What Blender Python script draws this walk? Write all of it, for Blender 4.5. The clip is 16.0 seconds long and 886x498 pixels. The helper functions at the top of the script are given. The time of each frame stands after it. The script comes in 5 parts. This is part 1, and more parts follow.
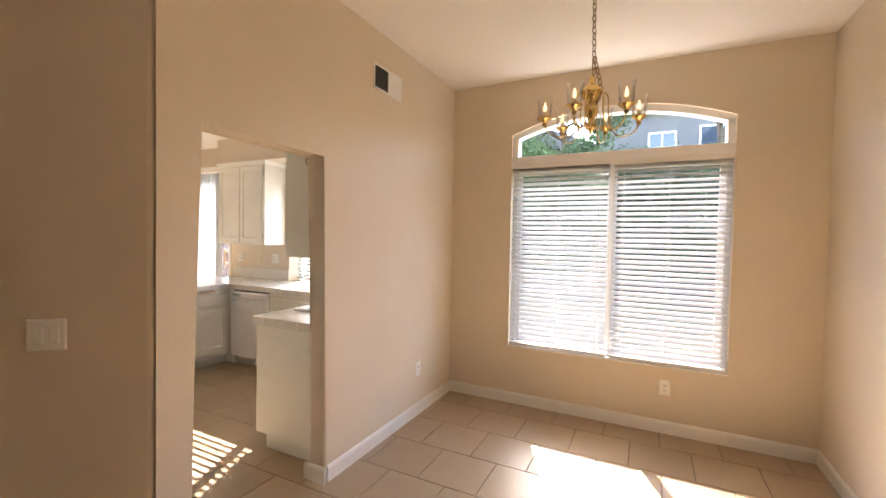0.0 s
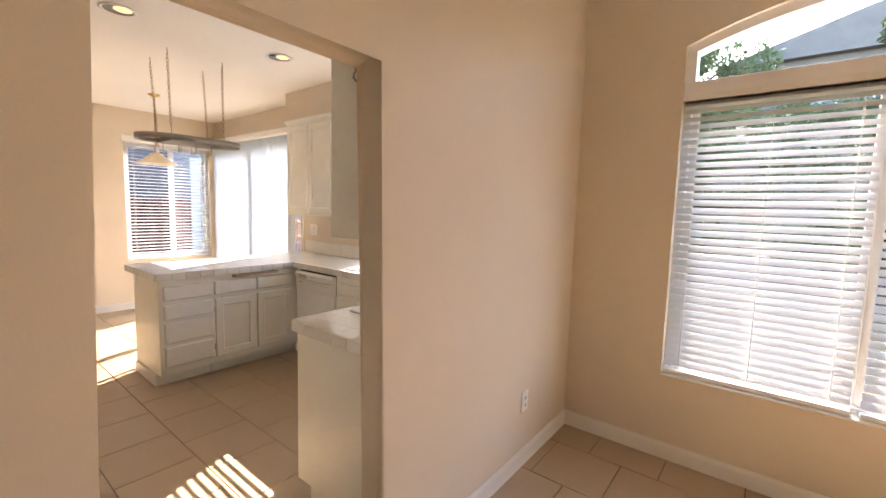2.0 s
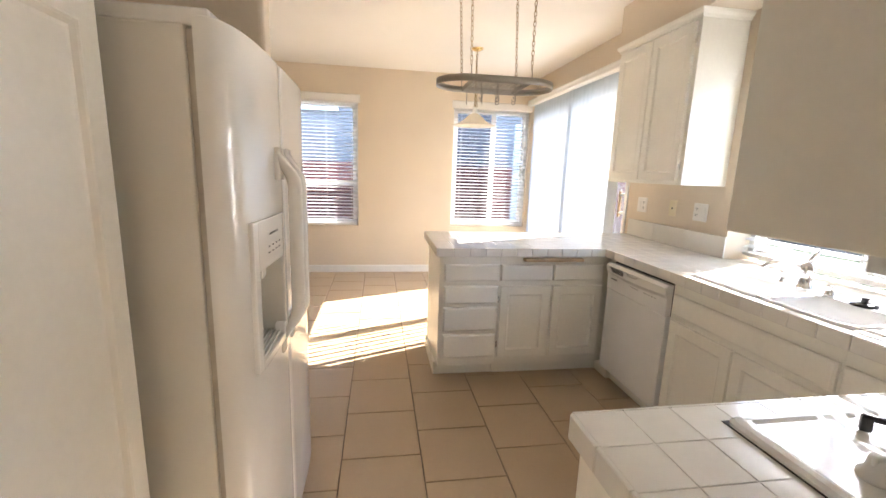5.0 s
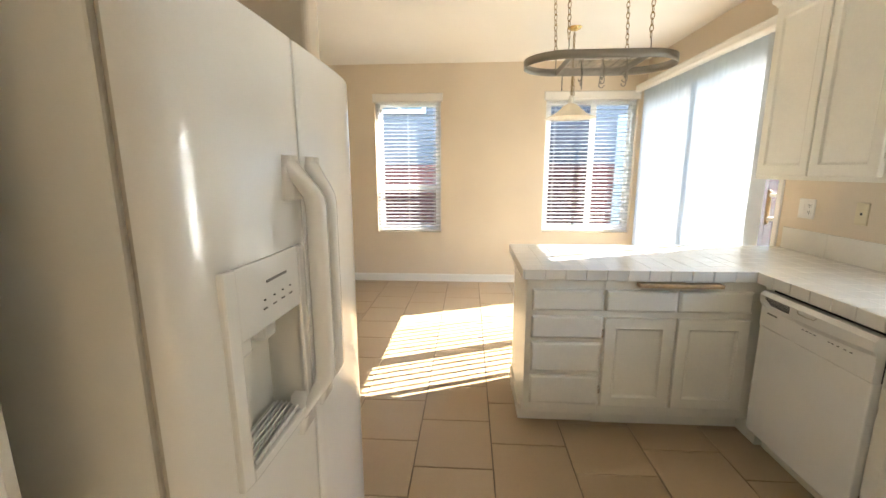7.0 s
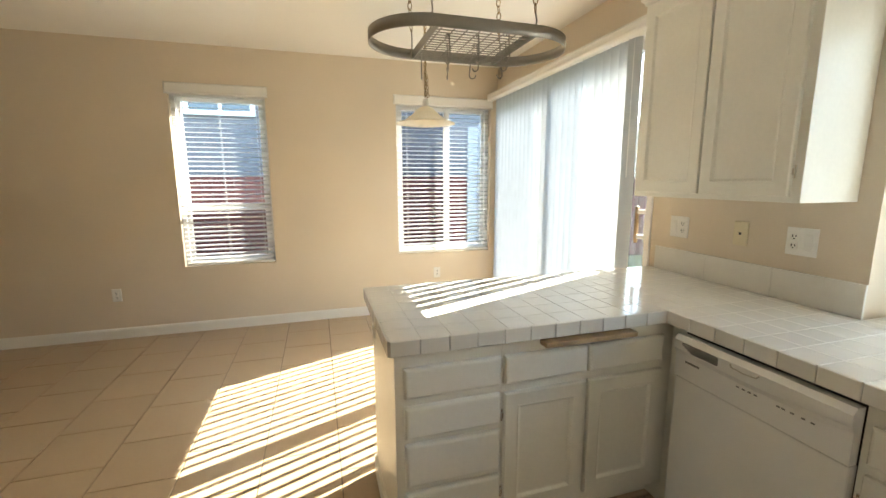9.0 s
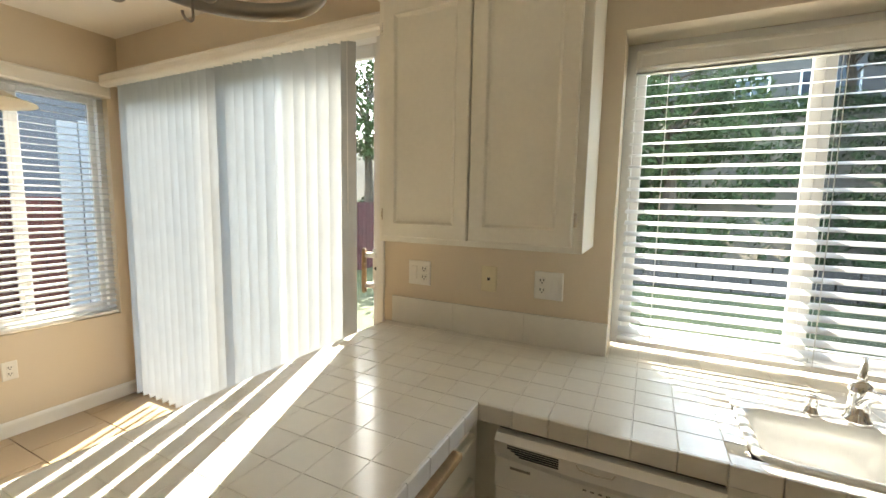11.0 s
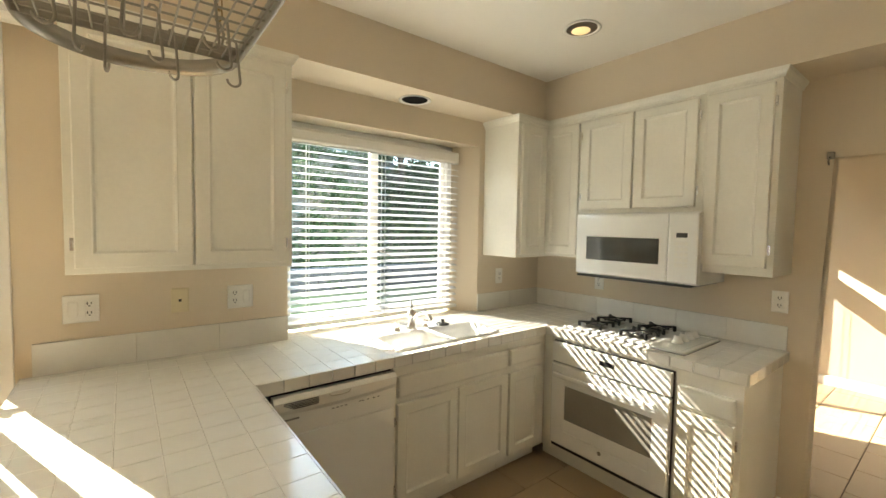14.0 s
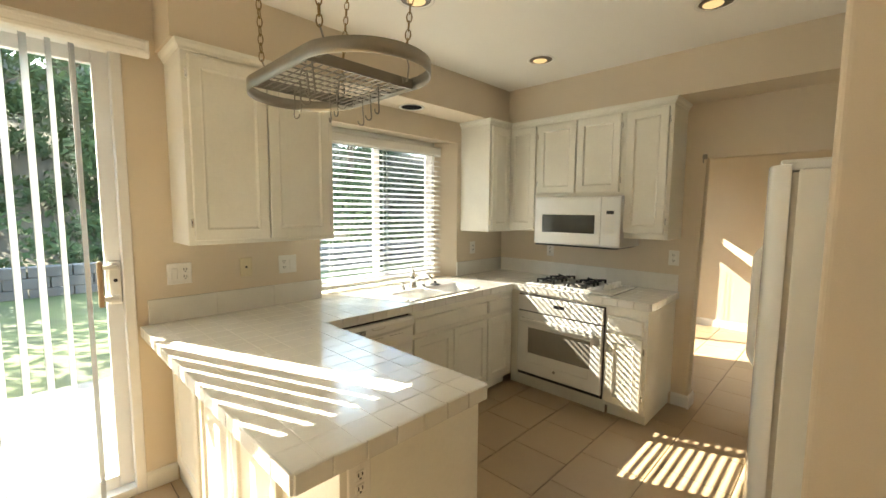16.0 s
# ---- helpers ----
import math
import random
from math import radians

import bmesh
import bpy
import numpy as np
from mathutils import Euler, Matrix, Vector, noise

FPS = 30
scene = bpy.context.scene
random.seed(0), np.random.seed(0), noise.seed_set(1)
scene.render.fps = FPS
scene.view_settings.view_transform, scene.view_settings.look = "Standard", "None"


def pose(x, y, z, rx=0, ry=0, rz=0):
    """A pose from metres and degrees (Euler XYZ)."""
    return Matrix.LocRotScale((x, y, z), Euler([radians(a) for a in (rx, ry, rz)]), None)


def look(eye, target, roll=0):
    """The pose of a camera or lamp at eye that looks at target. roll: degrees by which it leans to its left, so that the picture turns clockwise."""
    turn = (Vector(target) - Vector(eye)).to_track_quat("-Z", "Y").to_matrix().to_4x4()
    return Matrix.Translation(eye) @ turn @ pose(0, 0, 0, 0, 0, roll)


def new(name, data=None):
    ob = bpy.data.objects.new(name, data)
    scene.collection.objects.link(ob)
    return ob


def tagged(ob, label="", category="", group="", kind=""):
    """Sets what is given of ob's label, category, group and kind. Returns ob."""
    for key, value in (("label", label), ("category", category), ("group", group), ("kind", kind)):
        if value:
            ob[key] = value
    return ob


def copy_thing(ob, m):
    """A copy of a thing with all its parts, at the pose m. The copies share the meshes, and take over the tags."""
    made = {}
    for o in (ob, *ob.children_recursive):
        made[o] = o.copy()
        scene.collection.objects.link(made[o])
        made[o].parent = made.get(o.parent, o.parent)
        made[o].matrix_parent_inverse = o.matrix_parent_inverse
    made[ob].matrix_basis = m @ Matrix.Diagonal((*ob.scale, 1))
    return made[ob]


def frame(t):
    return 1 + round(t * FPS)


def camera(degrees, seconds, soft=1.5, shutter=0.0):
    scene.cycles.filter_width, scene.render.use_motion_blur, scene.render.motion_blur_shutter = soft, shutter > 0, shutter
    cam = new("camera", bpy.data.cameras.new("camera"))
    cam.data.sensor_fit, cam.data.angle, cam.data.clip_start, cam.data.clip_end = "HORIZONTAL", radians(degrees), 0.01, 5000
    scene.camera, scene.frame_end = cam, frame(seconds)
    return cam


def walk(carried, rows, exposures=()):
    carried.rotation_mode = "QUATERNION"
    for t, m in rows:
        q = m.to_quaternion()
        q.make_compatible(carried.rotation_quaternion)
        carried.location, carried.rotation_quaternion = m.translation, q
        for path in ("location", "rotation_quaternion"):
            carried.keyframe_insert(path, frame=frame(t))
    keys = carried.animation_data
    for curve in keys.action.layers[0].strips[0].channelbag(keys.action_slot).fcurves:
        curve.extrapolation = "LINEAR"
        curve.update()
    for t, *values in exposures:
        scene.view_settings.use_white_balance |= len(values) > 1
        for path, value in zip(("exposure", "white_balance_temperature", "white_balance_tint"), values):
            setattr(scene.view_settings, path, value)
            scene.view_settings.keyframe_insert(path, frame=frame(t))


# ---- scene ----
cam = camera(94.0, 16.0)
PATH = [
    (0, (0.388, 0.397, 1.476), (-0.5, 2.189, 1.421), 1.1),
    (0.5, (0.292, 0.586, 1.466), (-0.648, 2.35, 1.375), 1.3),
    (1, (0.122, 0.849, 1.471), (-0.879, 2.576, 1.337), 1.5),
    (1.5, (-0.054, 1.078, 1.46), (-1.159, 2.736, 1.29), 1.5),
    (2, (-0.273, 1.285, 1.466), (-1.508, 2.846, 1.269), 1.6),
    (2.5, (-0.486, 1.466, 1.435), (-1.87, 2.895, 1.232), 2.0),
    (3, (-0.684, 1.648, 1.435), (-2.235, 2.89, 1.208), 2.1),
    (3.5, (-0.894, 1.777, 1.422), (-2.601, 2.787, 1.162), 2.2),
    (4, (-1.045, 1.86, 1.418), (-2.87, 2.62, 1.114), 2.6),
    (4.5, (-1.191, 1.945, 1.397), (-3.092, 2.462, 1.052), 2.3),
    (5, (-1.331, 1.976, 1.387), (-3.272, 2.286, 1.017), 1.9),
    (7.5, (-1.936, 2.08, 1.418), (-3.896, 1.939, 1.044), -0.3),
    (8, (-2.125, 2.094, 1.427), (-4.09, 2.114, 1.056), -0.7),
    (10.5, (-3.233, 2.31, 1.457), (-4.519, 3.824, 1.229), 1.2),
    (11, (-3.422, 2.362, 1.51), (-4.304, 4.144, 1.29), 1.1),
    (11.5, (-3.592, 2.325, 1.534), (-4.022, 4.267, 1.326), 0.9),
    (12, (-3.71, 2.24, 1.535), (-3.665, 4.231, 1.35), 0.9),
    (12.5, (-3.784, 2.093, 1.528), (-3.333, 4.036, 1.378), 1.0),
    (13, (-3.929, 1.967, 1.547), (-3.14, 3.801, 1.425), 0.9),
    (13.5, (-4.126, 1.883, 1.545), (-3.083, 3.586, 1.439), 1.0),
    (14, (-4.25, 1.772, 1.546), (-3.029, 3.352, 1.443), 1.0),
    (14.5, (-4.429, 1.674, 1.542), (-3.086, 3.152, 1.432), 1.0),
    (15, (-4.624, 1.623, 1.549), (-3.222, 3.044, 1.42), 0.9),
    (15.5, (-4.814, 1.553, 1.546), (-3.406, 2.964, 1.387), 0.7),
    (16, (-4.997, 1.45, 1.534), (-3.576, 2.845, 1.348), 0.4),
]
EXPOSURE = [
    (0.0, 4.5, 6950, 17), (1.0, 4.4, 7050, 19), (2.0, 4.3, 7050, 19), (2.5, 4.3, 6950, 18), (3.2, 4.5, 6600, 14), (4.0, 4.62, 6500, 13), (5.0, 4.52, 6420, 13), (7.5, 4.35, 6600, 3), (8.0, 4.2, 6600, 2),
    (10.5, 3.75, 7300, 3), (11.5, 3.45, 7450, 4), (12.5, 3.8, 7550, 4), (13.5, 4.05, 7550, 1), (16.0, 3.95, 7600, 1),
]
walk(cam, [(t, look(eye, target, roll)) for t, eye, target, roll in PATH], EXPOSURE)

# ---- light ----
SUN_WAY = Vector((0.515, -1.258, -1.0)).normalized()
sun = new("sun", bpy.data.lights.new("sun", "SUN"))
sun.data.energy, sun.data.angle, sun.data.color = 2.2, radians(0.25), (1.0, 0.96, 0.91)
sun.matrix_world = look((0, 30, 20), Vector((0, 30, 20)) + SUN_WAY)
world = bpy.data.worlds.new("world")
scene.world = world
world.use_nodes = True
sky = world.node_tree.nodes.new("ShaderNodeTexSky")
sky.sky_type, sky.sun_disc = "NISHITA", False
sky.sun_elevation = math.asin(-SUN_WAY.z)
sky.sun_rotation = math.atan2(-SUN_WAY.x, -SUN_WAY.y)
world.node_tree.links.new(sky.outputs[0], world.node_tree.nodes["Background"].inputs[0])
world.node_tree.nodes["Background"].inputs[1].default_value = 0.15


# ---- materials ----
def mat(name, color, rough=0.6, var=0.06, scale=6.0, fine=80.0, bump=0.05, metal=0.0, random_tint=0.0, spec=0.5, coat=0.0, dark=None, through_light=0.0):
    """A surface with stains at one scale, grain at another, and fine relief."""
    m = bpy.data.materials.new(name)
    m.use_nodes = True
    nt = m.node_tree
    b = nt.nodes["Principled BSDF"]
    N, L = nt.nodes.new, nt.links.new
    geo = N("ShaderNodeNewGeometry")
    n1, n2 = N("ShaderNodeTexNoise"), N("ShaderNodeTexNoise")
    n1.inputs["Scale"].default_value, n1.inputs["Detail"].default_value = scale, 5
    n2.inputs["Scale"].default_value, n2.inputs["Detail"].default_value = fine, 3
    L(geo.outputs["Position"], n1.inputs["Vector"])
    L(geo.outputs["Position"], n2.inputs["Vector"])
    ramp = N("ShaderNodeMix")
    ramp.data_type = "RGBA"
    lo = dark if dark else tuple(c * (1 - 2.5 * var) for c in color)
    hi = tuple(min(1, c * (1 + var)) for c in color)
    ramp.inputs[6].default_value, ramp.inputs[7].default_value = (*lo, 1), (*hi, 1)
    mr = N("ShaderNodeMapRange")
    mr.inputs[1].default_value, mr.inputs[2].default_value = 0.25, 0.6
    add = N("ShaderNodeMath")
    add.operation = "MULTIPLY_ADD"
    add.inputs[1].default_value, add.inputs[2].default_value = 0.25, 0.0
    L(n2.outputs[0], add.inputs[0])
    add2 = N("ShaderNodeMath")
    add2.operation = "MULTIPLY_ADD"
    add2.inputs[1].default_value = 0.75
    L(n1.outputs[0], add2.inputs[0])
    L(add.outputs[0], add2.inputs[2])
    L(add2.outputs[0], mr.inputs[0])
    L(mr.outputs[0], ramp.inputs[0])
    out = ramp.outputs[2]
    if random_tint:
        oi, hsv, m2 = N("ShaderNodeObjectInfo"), N("ShaderNodeHueSaturation"), N("ShaderNodeMapRange")
        m2.inputs[3].default_value, m2.inputs[4].default_value = 1 - random_tint, 1 + random_tint
        L(oi.outputs["Random"], m2.inputs[0])
        L(m2.outputs[0], hsv.inputs["Value"])
        L(out, hsv.inputs["Color"])
        out = hsv.outputs[0]
    L(out, b.inputs["Base Color"])
    mr2 = N("ShaderNodeMapRange")
    mr2.inputs[3].default_value, mr2.inputs[4].default_value = max(0.02, rough - 0.08), min(1, rough + 0.08)
    L(n1.outputs[0], mr2.inputs[0])
    L(mr2.outputs[0], b.inputs["Roughness"])
    b.inputs["Metallic"].default_value = metal
    b.inputs["Specular IOR Level"].default_value = spec
    b.inputs["Coat Weight"].default_value = coat
    if bump:
        bp = N("ShaderNodeBump")
        bp.inputs["Strength"].default_value, bp.inputs["Distance"].default_value = bump, 0.004
        L(n2.outputs[0], bp.inputs["Height"])
        L(bp.outputs[0], b.inputs["Normal"])
    if through_light:
        tr, mx = N("ShaderNodeBsdfTranslucent"), N("ShaderNodeMixShader")
        tr.inputs[0].default_value = (*color, 1)
        mx.inputs[0].default_value = through_light
        L(b.outputs[0], mx.inputs[1])
        L(tr.outputs[0], mx.inputs[2])
        L(mx.outputs[0], nt.nodes["Material Output"].inputs[0])
    return m


def glass(name, color=(1, 1, 1), rough=0.0, thin=True, gloss=0.45):
    m = bpy.data.materials.new(name)
    m.use_nodes = True
    nt = m.node_tree
    b = nt.nodes["Principled BSDF"]
    if not thin:
        b.inputs["Transmission Weight"].default_value = 1
        b.inputs["Base Color"].default_value = (*color, 1)
        b.inputs["Roughness"].default_value = rough
        b.inputs["IOR"].default_value = 1.45
        return m
    t, g, mx, fr = (nt.nodes.new(k) for k in ("ShaderNodeBsdfTransparent", "ShaderNodeBsdfGlossy", "ShaderNodeMixShader", "ShaderNodeFresnel"))
    t.inputs[0].default_value = (*color, 1)
    g.inputs["Roughness"].default_value = 0.02
    fr.inputs[0].default_value = 1.45
    soft = nt.nodes.new("ShaderNodeMath")
    soft.operation = "MULTIPLY"
    soft.inputs[1].default_value = gloss
    nt.links.new(fr.outputs[0], soft.inputs[0])
    nt.links.new(soft.outputs[0], mx.inputs[0])
    nt.links.new(t.outputs[0], mx.inputs[1])
    nt.links.new(g.outputs[0], mx.inputs[2])
    nt.links.new(mx.outputs[0], nt.nodes["Material Output"].inputs[0])
    return m


def glow(name, color, strength):
    m = bpy.data.materials.new(name)
    m.use_nodes = True
    b = m.node_tree.nodes["Principled BSDF"]
    b.inputs["Base Color"].default_value = (*color, 1)
    b.inputs["Emission Color"].default_value = (*color, 1)
    b.inputs["Emission Strength"].default_value = strength
    return m


WALL = mat("tan_wall_paint", (0.715, 0.618, 0.485), 0.62, 0.025, 1.2, 240, 0.10)
CEIL = mat("white_ceiling_paint", (0.87, 0.84, 0.78), 0.8, 0.02, 1.0, 160, 0.14)
TRIM = mat("white_trim_paint", (0.82, 0.80, 0.75), 0.35, 0.02, 3, 120, 0.02)
CAB = mat("cream_cabinet_paint", (0.85, 0.83, 0.745), 0.34, 0.03, 2.5, 60, 0.03)
CABIN = mat("cabinet_shadow_board", (0.45, 0.41, 0.32), 0.6, 0.05)
FLOORT = mat("tan_floor_tile", (0.43, 0.318, 0.20), 0.34, 0.04, 2.2, 60, 0.03, random_tint=0.05, dark=(0.405, 0.296, 0.184))
GROUT = mat("brown_floor_grout", (0.17, 0.125, 0.085), 0.9, 0.12, 20, 200, 0.3)
CTILE = mat("white_counter_tile", (0.82, 0.80, 0.74), 0.17, 0.02, 8, 50, 0.015, random_tint=0.014, coat=0.1)
CGROUT = mat("counter_grout", (0.775, 0.74, 0.675), 0.9, 0.08, 20, 200, 0.2)
APPL = mat("white_appliance_enamel", (0.87, 0.87, 0.845), 0.16, 0.015, 3, 300, 0.03, coat=0.3)
APPS = mat("white_appliance_side", (0.83, 0.82, 0.765), 0.35, 0.02, 3, 500, 0.10)
GASK = mat("grey_gasket", (0.55, 0.52, 0.46), 0.6, 0.08)
VINYL = mat("white_window_vinyl", (0.85, 0.84, 0.82), 0.35, 0.02)
SLAT = mat("white_blind_slat", (0.76, 0.76, 0.75), 0.4, 0.02, 8, 120, 0.01, through_light=0.04)
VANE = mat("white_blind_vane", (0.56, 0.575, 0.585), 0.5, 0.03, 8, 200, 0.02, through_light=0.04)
CORD = mat("white_cord", (0.8, 0.78, 0.74), 0.8)
STEEL = mat("brushed_steel", (0.31, 0.29, 0.255), 0.36, 0.08, 4, 300, 0.05, metal=1.0)
CHROME = mat("chrome", (0.85, 0.85, 0.85), 0.07, 0.01, 5, 60, 0.0, metal=1.0)
BRASS = mat("polished_brass", (0.76, 0.56, 0.25), 0.14, 0.05, 8, 90, 0.01, metal=1.0)
OLDBRASS = mat("antique_brass_chain", (0.30, 0.21, 0.09), 0.35, 0.1, 20, 90, 0.02, metal=1.0)
BLACK = mat("black_iron", (0.02, 0.02, 0.02), 0.5, 0.2, 30, 200, 0.1)
BLACKP = mat("black_plastic", (0.025, 0.025, 0.025), 0.35, 0.1)
DKGLASS = mat("dark_oven_glass", (0.30, 0.28, 0.24), 0.10, 0.04, 5, 60, 0.0, coat=0.5)
MWGLASS = mat("dark_microwave_glass", (0.055, 0.055, 0.05), 0.08, 0.05, 5, 60, 0.0)
PLATE = mat("white_plate_plastic", (0.85, 0.83, 0.78), 0.3, 0.01)
IVORY = mat("ivory_plate_plastic", (0.75, 0.66, 0.46), 0.35, 0.02)
WOOD = mat("oak_board", (0.46, 0.32, 0.18), 0.5, 0.15, 14, 120, 0.08)
INK = mat("grey_print", (0.22, 0.22, 0.21), 0.6)
SHADE = mat("alabaster_glass", (0.86, 0.81, 0.70), 0.3, 0.05, 12, 60, 0.01, through_light=0.35)
CLEAR = glass("clear_glass", gloss=0.7)
PANE = glass("window_pane", (0.94, 0.96, 0.96))
SCREEN = glass("insect_screen", (0.72, 0.72, 0.74), gloss=0.12)
BULB = glow("warm_bulb", (1.0, 0.66, 0.36), 0.10)
BULB2 = glow("dim_bulb", (1.0, 0.75, 0.45), 0.12)
LAMPIN = mat("lamp_reflector", (0.10, 0.07, 0.045), 0.3, 0.1)
LAMPDK = mat("lamp_black_baffle", (0.006, 0.005, 0.005), 0.8, 0.1, spec=0.1)
LAMPON = glow("lit_lamp", (1.0, 0.72, 0.40), 0.05)
SINKM = mat("white_sink_enamel", (0.80, 0.80, 0.79), 0.12, 0.02, 4, 60, 0.0, coat=0.4)
GRASS = mat("lawn", (0.07, 0.082, 0.022), 0.8, 0.25, 1.2, 30, 0.6)
CONC = mat("patio_concrete", (0.17, 0.16, 0.145), 0.85, 0.08, 1.5, 60, 0.25)
SOIL = mat("hillside_soil", (0.13, 0.10, 0.065), 0.95, 0.25, 0.6, 8, 0.6)
LEAF = mat("shrub_leaf", (0.05, 0.07, 0.028), 0.85, 0.35, 0.8, 12, 0.1, spec=0.12, dark=(0.02, 0.03, 0.012))
LEAF2 = mat("tree_leaf", (0.055, 0.075, 0.03), 0.85, 0.35, 0.9, 12, 0.1, spec=0.12, dark=(0.022, 0.034, 0.014))
BARK = mat("bark", (0.10, 0.07, 0.05), 0.9, 0.3, 6, 40, 0.6)
STUCCO = mat("grey_stucco", (0.13, 0.122, 0.13), 0.9, 0.06, 1.0, 90, 0.3)
STUCCO2 = mat("tan_stucco", (0.15, 0.135, 0.13), 0.9, 0.06, 1.0, 90, 0.3)
ROOFM = mat("grey_roof_tile", (0.11, 0.10, 0.095), 0.85, 0.15, 2, 20, 0.4)
FENCE = mat("red_brown_fence", (0.11, 0.033, 0.03), 0.8, 0.2, 4, 40, 0.3)
GATE = mat("pale_grey_gate", (0.34, 0.35, 0.37), 0.6, 0.05)
STONE = mat("block_wall", (0.11, 0.10, 0.095), 0.9, 0.15, 2, 30, 0.4)
FARGLASS = mat("far_window_glass", (0.05, 0.06, 0.08), 0.08, 0.05)


# ---- mesh helpers ----
def box(bm, a, b, fn=None, bev=0.0, seg=1):
    """A box between two corners; fn maps its corners; bev rounds its edges."""
    lo = [min(a[i], b[i]) for i in range(3)]
    hi = [max(a[i], b[i]) for i in range(3)]
    vs = []
    for i in range(8):
        p = (hi[0] if i & 1 else lo[0], hi[1] if i & 2 else lo[1], hi[2] if i & 4 else lo[2])
        vs.append(bm.verts.new(fn(*p) if fn else p))
    fs = [bm.faces.new([vs[k] for k in q]) for q in ((0, 2, 3, 1), (4, 5, 7, 6), (0, 1, 5, 4), (2, 6, 7, 3), (0, 4, 6, 2), (1, 3, 7, 5))]
    if bev:
        es = list({e for f in fs for e in f.edges})
        bmesh.ops.bevel(bm, geom=es, offset=bev, segments=seg, affect="EDGES", profile=0.6)
    return vs


def tube(bm, pts, r, seg=8, close=False):
    """A round bar along points."""
    pts = [Vector(p) for p in pts]
    rings, n = [], len(pts)
    up = None
    for i, p in enumerate(pts):
        d = (pts[(i + 1) % n] - pts[i - 1]) if close else (pts[min(i + 1, n - 1)] - pts[max(i - 1, 0)])
        d.normalize()
        if up is None:
            up = d.orthogonal().normalized()
        up = (up - d * up.dot(d)).normalized()
        side = d.cross(up)
        rr = r[i] if isinstance(r, (list, tuple)) else r
        rings.append([bm.verts.new(p + (up * math.cos(a) + side * math.sin(a)) * rr) for a in (2 * math.pi * k / seg for k in range(seg))])
    last = n if close else n - 1
    for i in range(last):
        A, B = rings[i], rings[(i + 1) % n]
        for k in range(seg):
            bm.faces.new((A[k], A[(k + 1) % seg], B[(k + 1) % seg], B[k]))
    if not close:
        bm.faces.new(rings[0][::-1])
        bm.faces.new(rings[-1])


def lathe(bm, prof, c=(0, 0, 0), seg=24, fn=None):
    """A turned shape from (radius, height) pairs round an upright axis at c."""
    rings = []
    for r, z in prof:
        ring = []
        for k in range(seg):
            a = 2 * math.pi * k / seg
            p = (c[0] + r * math.cos(a), c[1] + r * math.sin(a), c[2] + z)
            ring.append(bm.verts.new(fn(*p) if fn else p))
        rings.append(ring)
    for A, B in zip(rings, rings[1:]):
        for k in range(seg):
            bm.faces.new((A[k], A[(k + 1) % seg], B[(k + 1) % seg], B[k]))
    return rings


def prism(bm, outline, z0, z1, fn=None):
    """An outline of (u, v) pairs drawn out from z0 to z1."""
    A = [bm.verts.new(fn(u, v, z0) if fn else (u, v, z0)) for u, v in outline]
    B = [bm.verts.new(fn(u, v, z1) if fn else (u, v, z1)) for u, v in outline]
    n = len(outline)
    bm.faces.new(A[::-1])
    bm.faces.new(B)
    for i in range(n):
        bm.faces.new((A[i], A[(i + 1) % n], B[(i + 1) % n], B[i]))


def finish(name, bm, material, smooth=False):
    bmesh.ops.recalc_face_normals(bm, faces=bm.faces)
    me = bpy.data.meshes.new(name)
    bm.to_mesh(me)
    bm.free()
    me.materials.append(material)
    if smooth:
        for p in me.polygons:
            p.use_smooth = True
    return me


def part(name, bm, material, parent, label="", smooth=False):
    ob = new(name, finish(name, bm, material, smooth))
    ob.parent = parent
    if parent.data is None:
        ob.matrix_parent_inverse = Matrix.Translation(-parent.location)
    return tagged(ob, label) if label else ob


def piece(name, me, parent, m):
    ob = new(name, me)
    ob.parent = parent
    if parent.data is None:
        ob.matrix_parent_inverse = Matrix.Translation(-parent.location)
    ob.matrix_basis = m
    return ob


def thing(name, at, label, category, group=""):
    ob = new(name)
    ob.location = at
    ob.empty_display_size = 0.1
    return tagged(ob, label, category, group)


def structure(name, bm, material, label, category="", smooth=False):
    return tagged(new(name, finish(name, bm, material, smooth)), label, category or name.split("_")[0], "", "structure")


def north(y0):
    return lambda u, v, w: (u, y0 - w, v)


def facing_east(x0):
    return lambda u, v, w: (x0 + w, u, v)


def facing_west(x0):
    return lambda u, v, w: (x0 - w, u, v)


def rings_door(bm, u0, u1, v0, v1, fn, rings):
    """A panel: rings of (inset, height) from its back edge to its middle."""
    loops = []
    for ins, w in rings:
        loops.append([bm.verts.new(fn(u, v, w)) for u, v in ((u0 + ins, v0 + ins), (u1 - ins, v0 + ins), (u1 - ins, v1 - ins), (u0 + ins, v1 - ins))])
    for A, B in zip(loops, loops[1:]):
        for k in range(4):
            bm.faces.new((A[k], A[(k + 1) % 4], B[(k + 1) % 4], B[k]))
    bm.faces.new(loops[-1])
    bm.faces.new(loops[0][::-1])


DOOR_RINGS = ((0, 0), (0, 0.016), (0.004, 0.02), (0.050, 0.02), (0.054, 0.0215), (0.058, 0.019), (0.064, 0.012), (0.070, 0.0105))
DRAWER_RINGS = ((0, 0), (0, 0.013), (0.006, 0.02), (0.012, 0.0215))


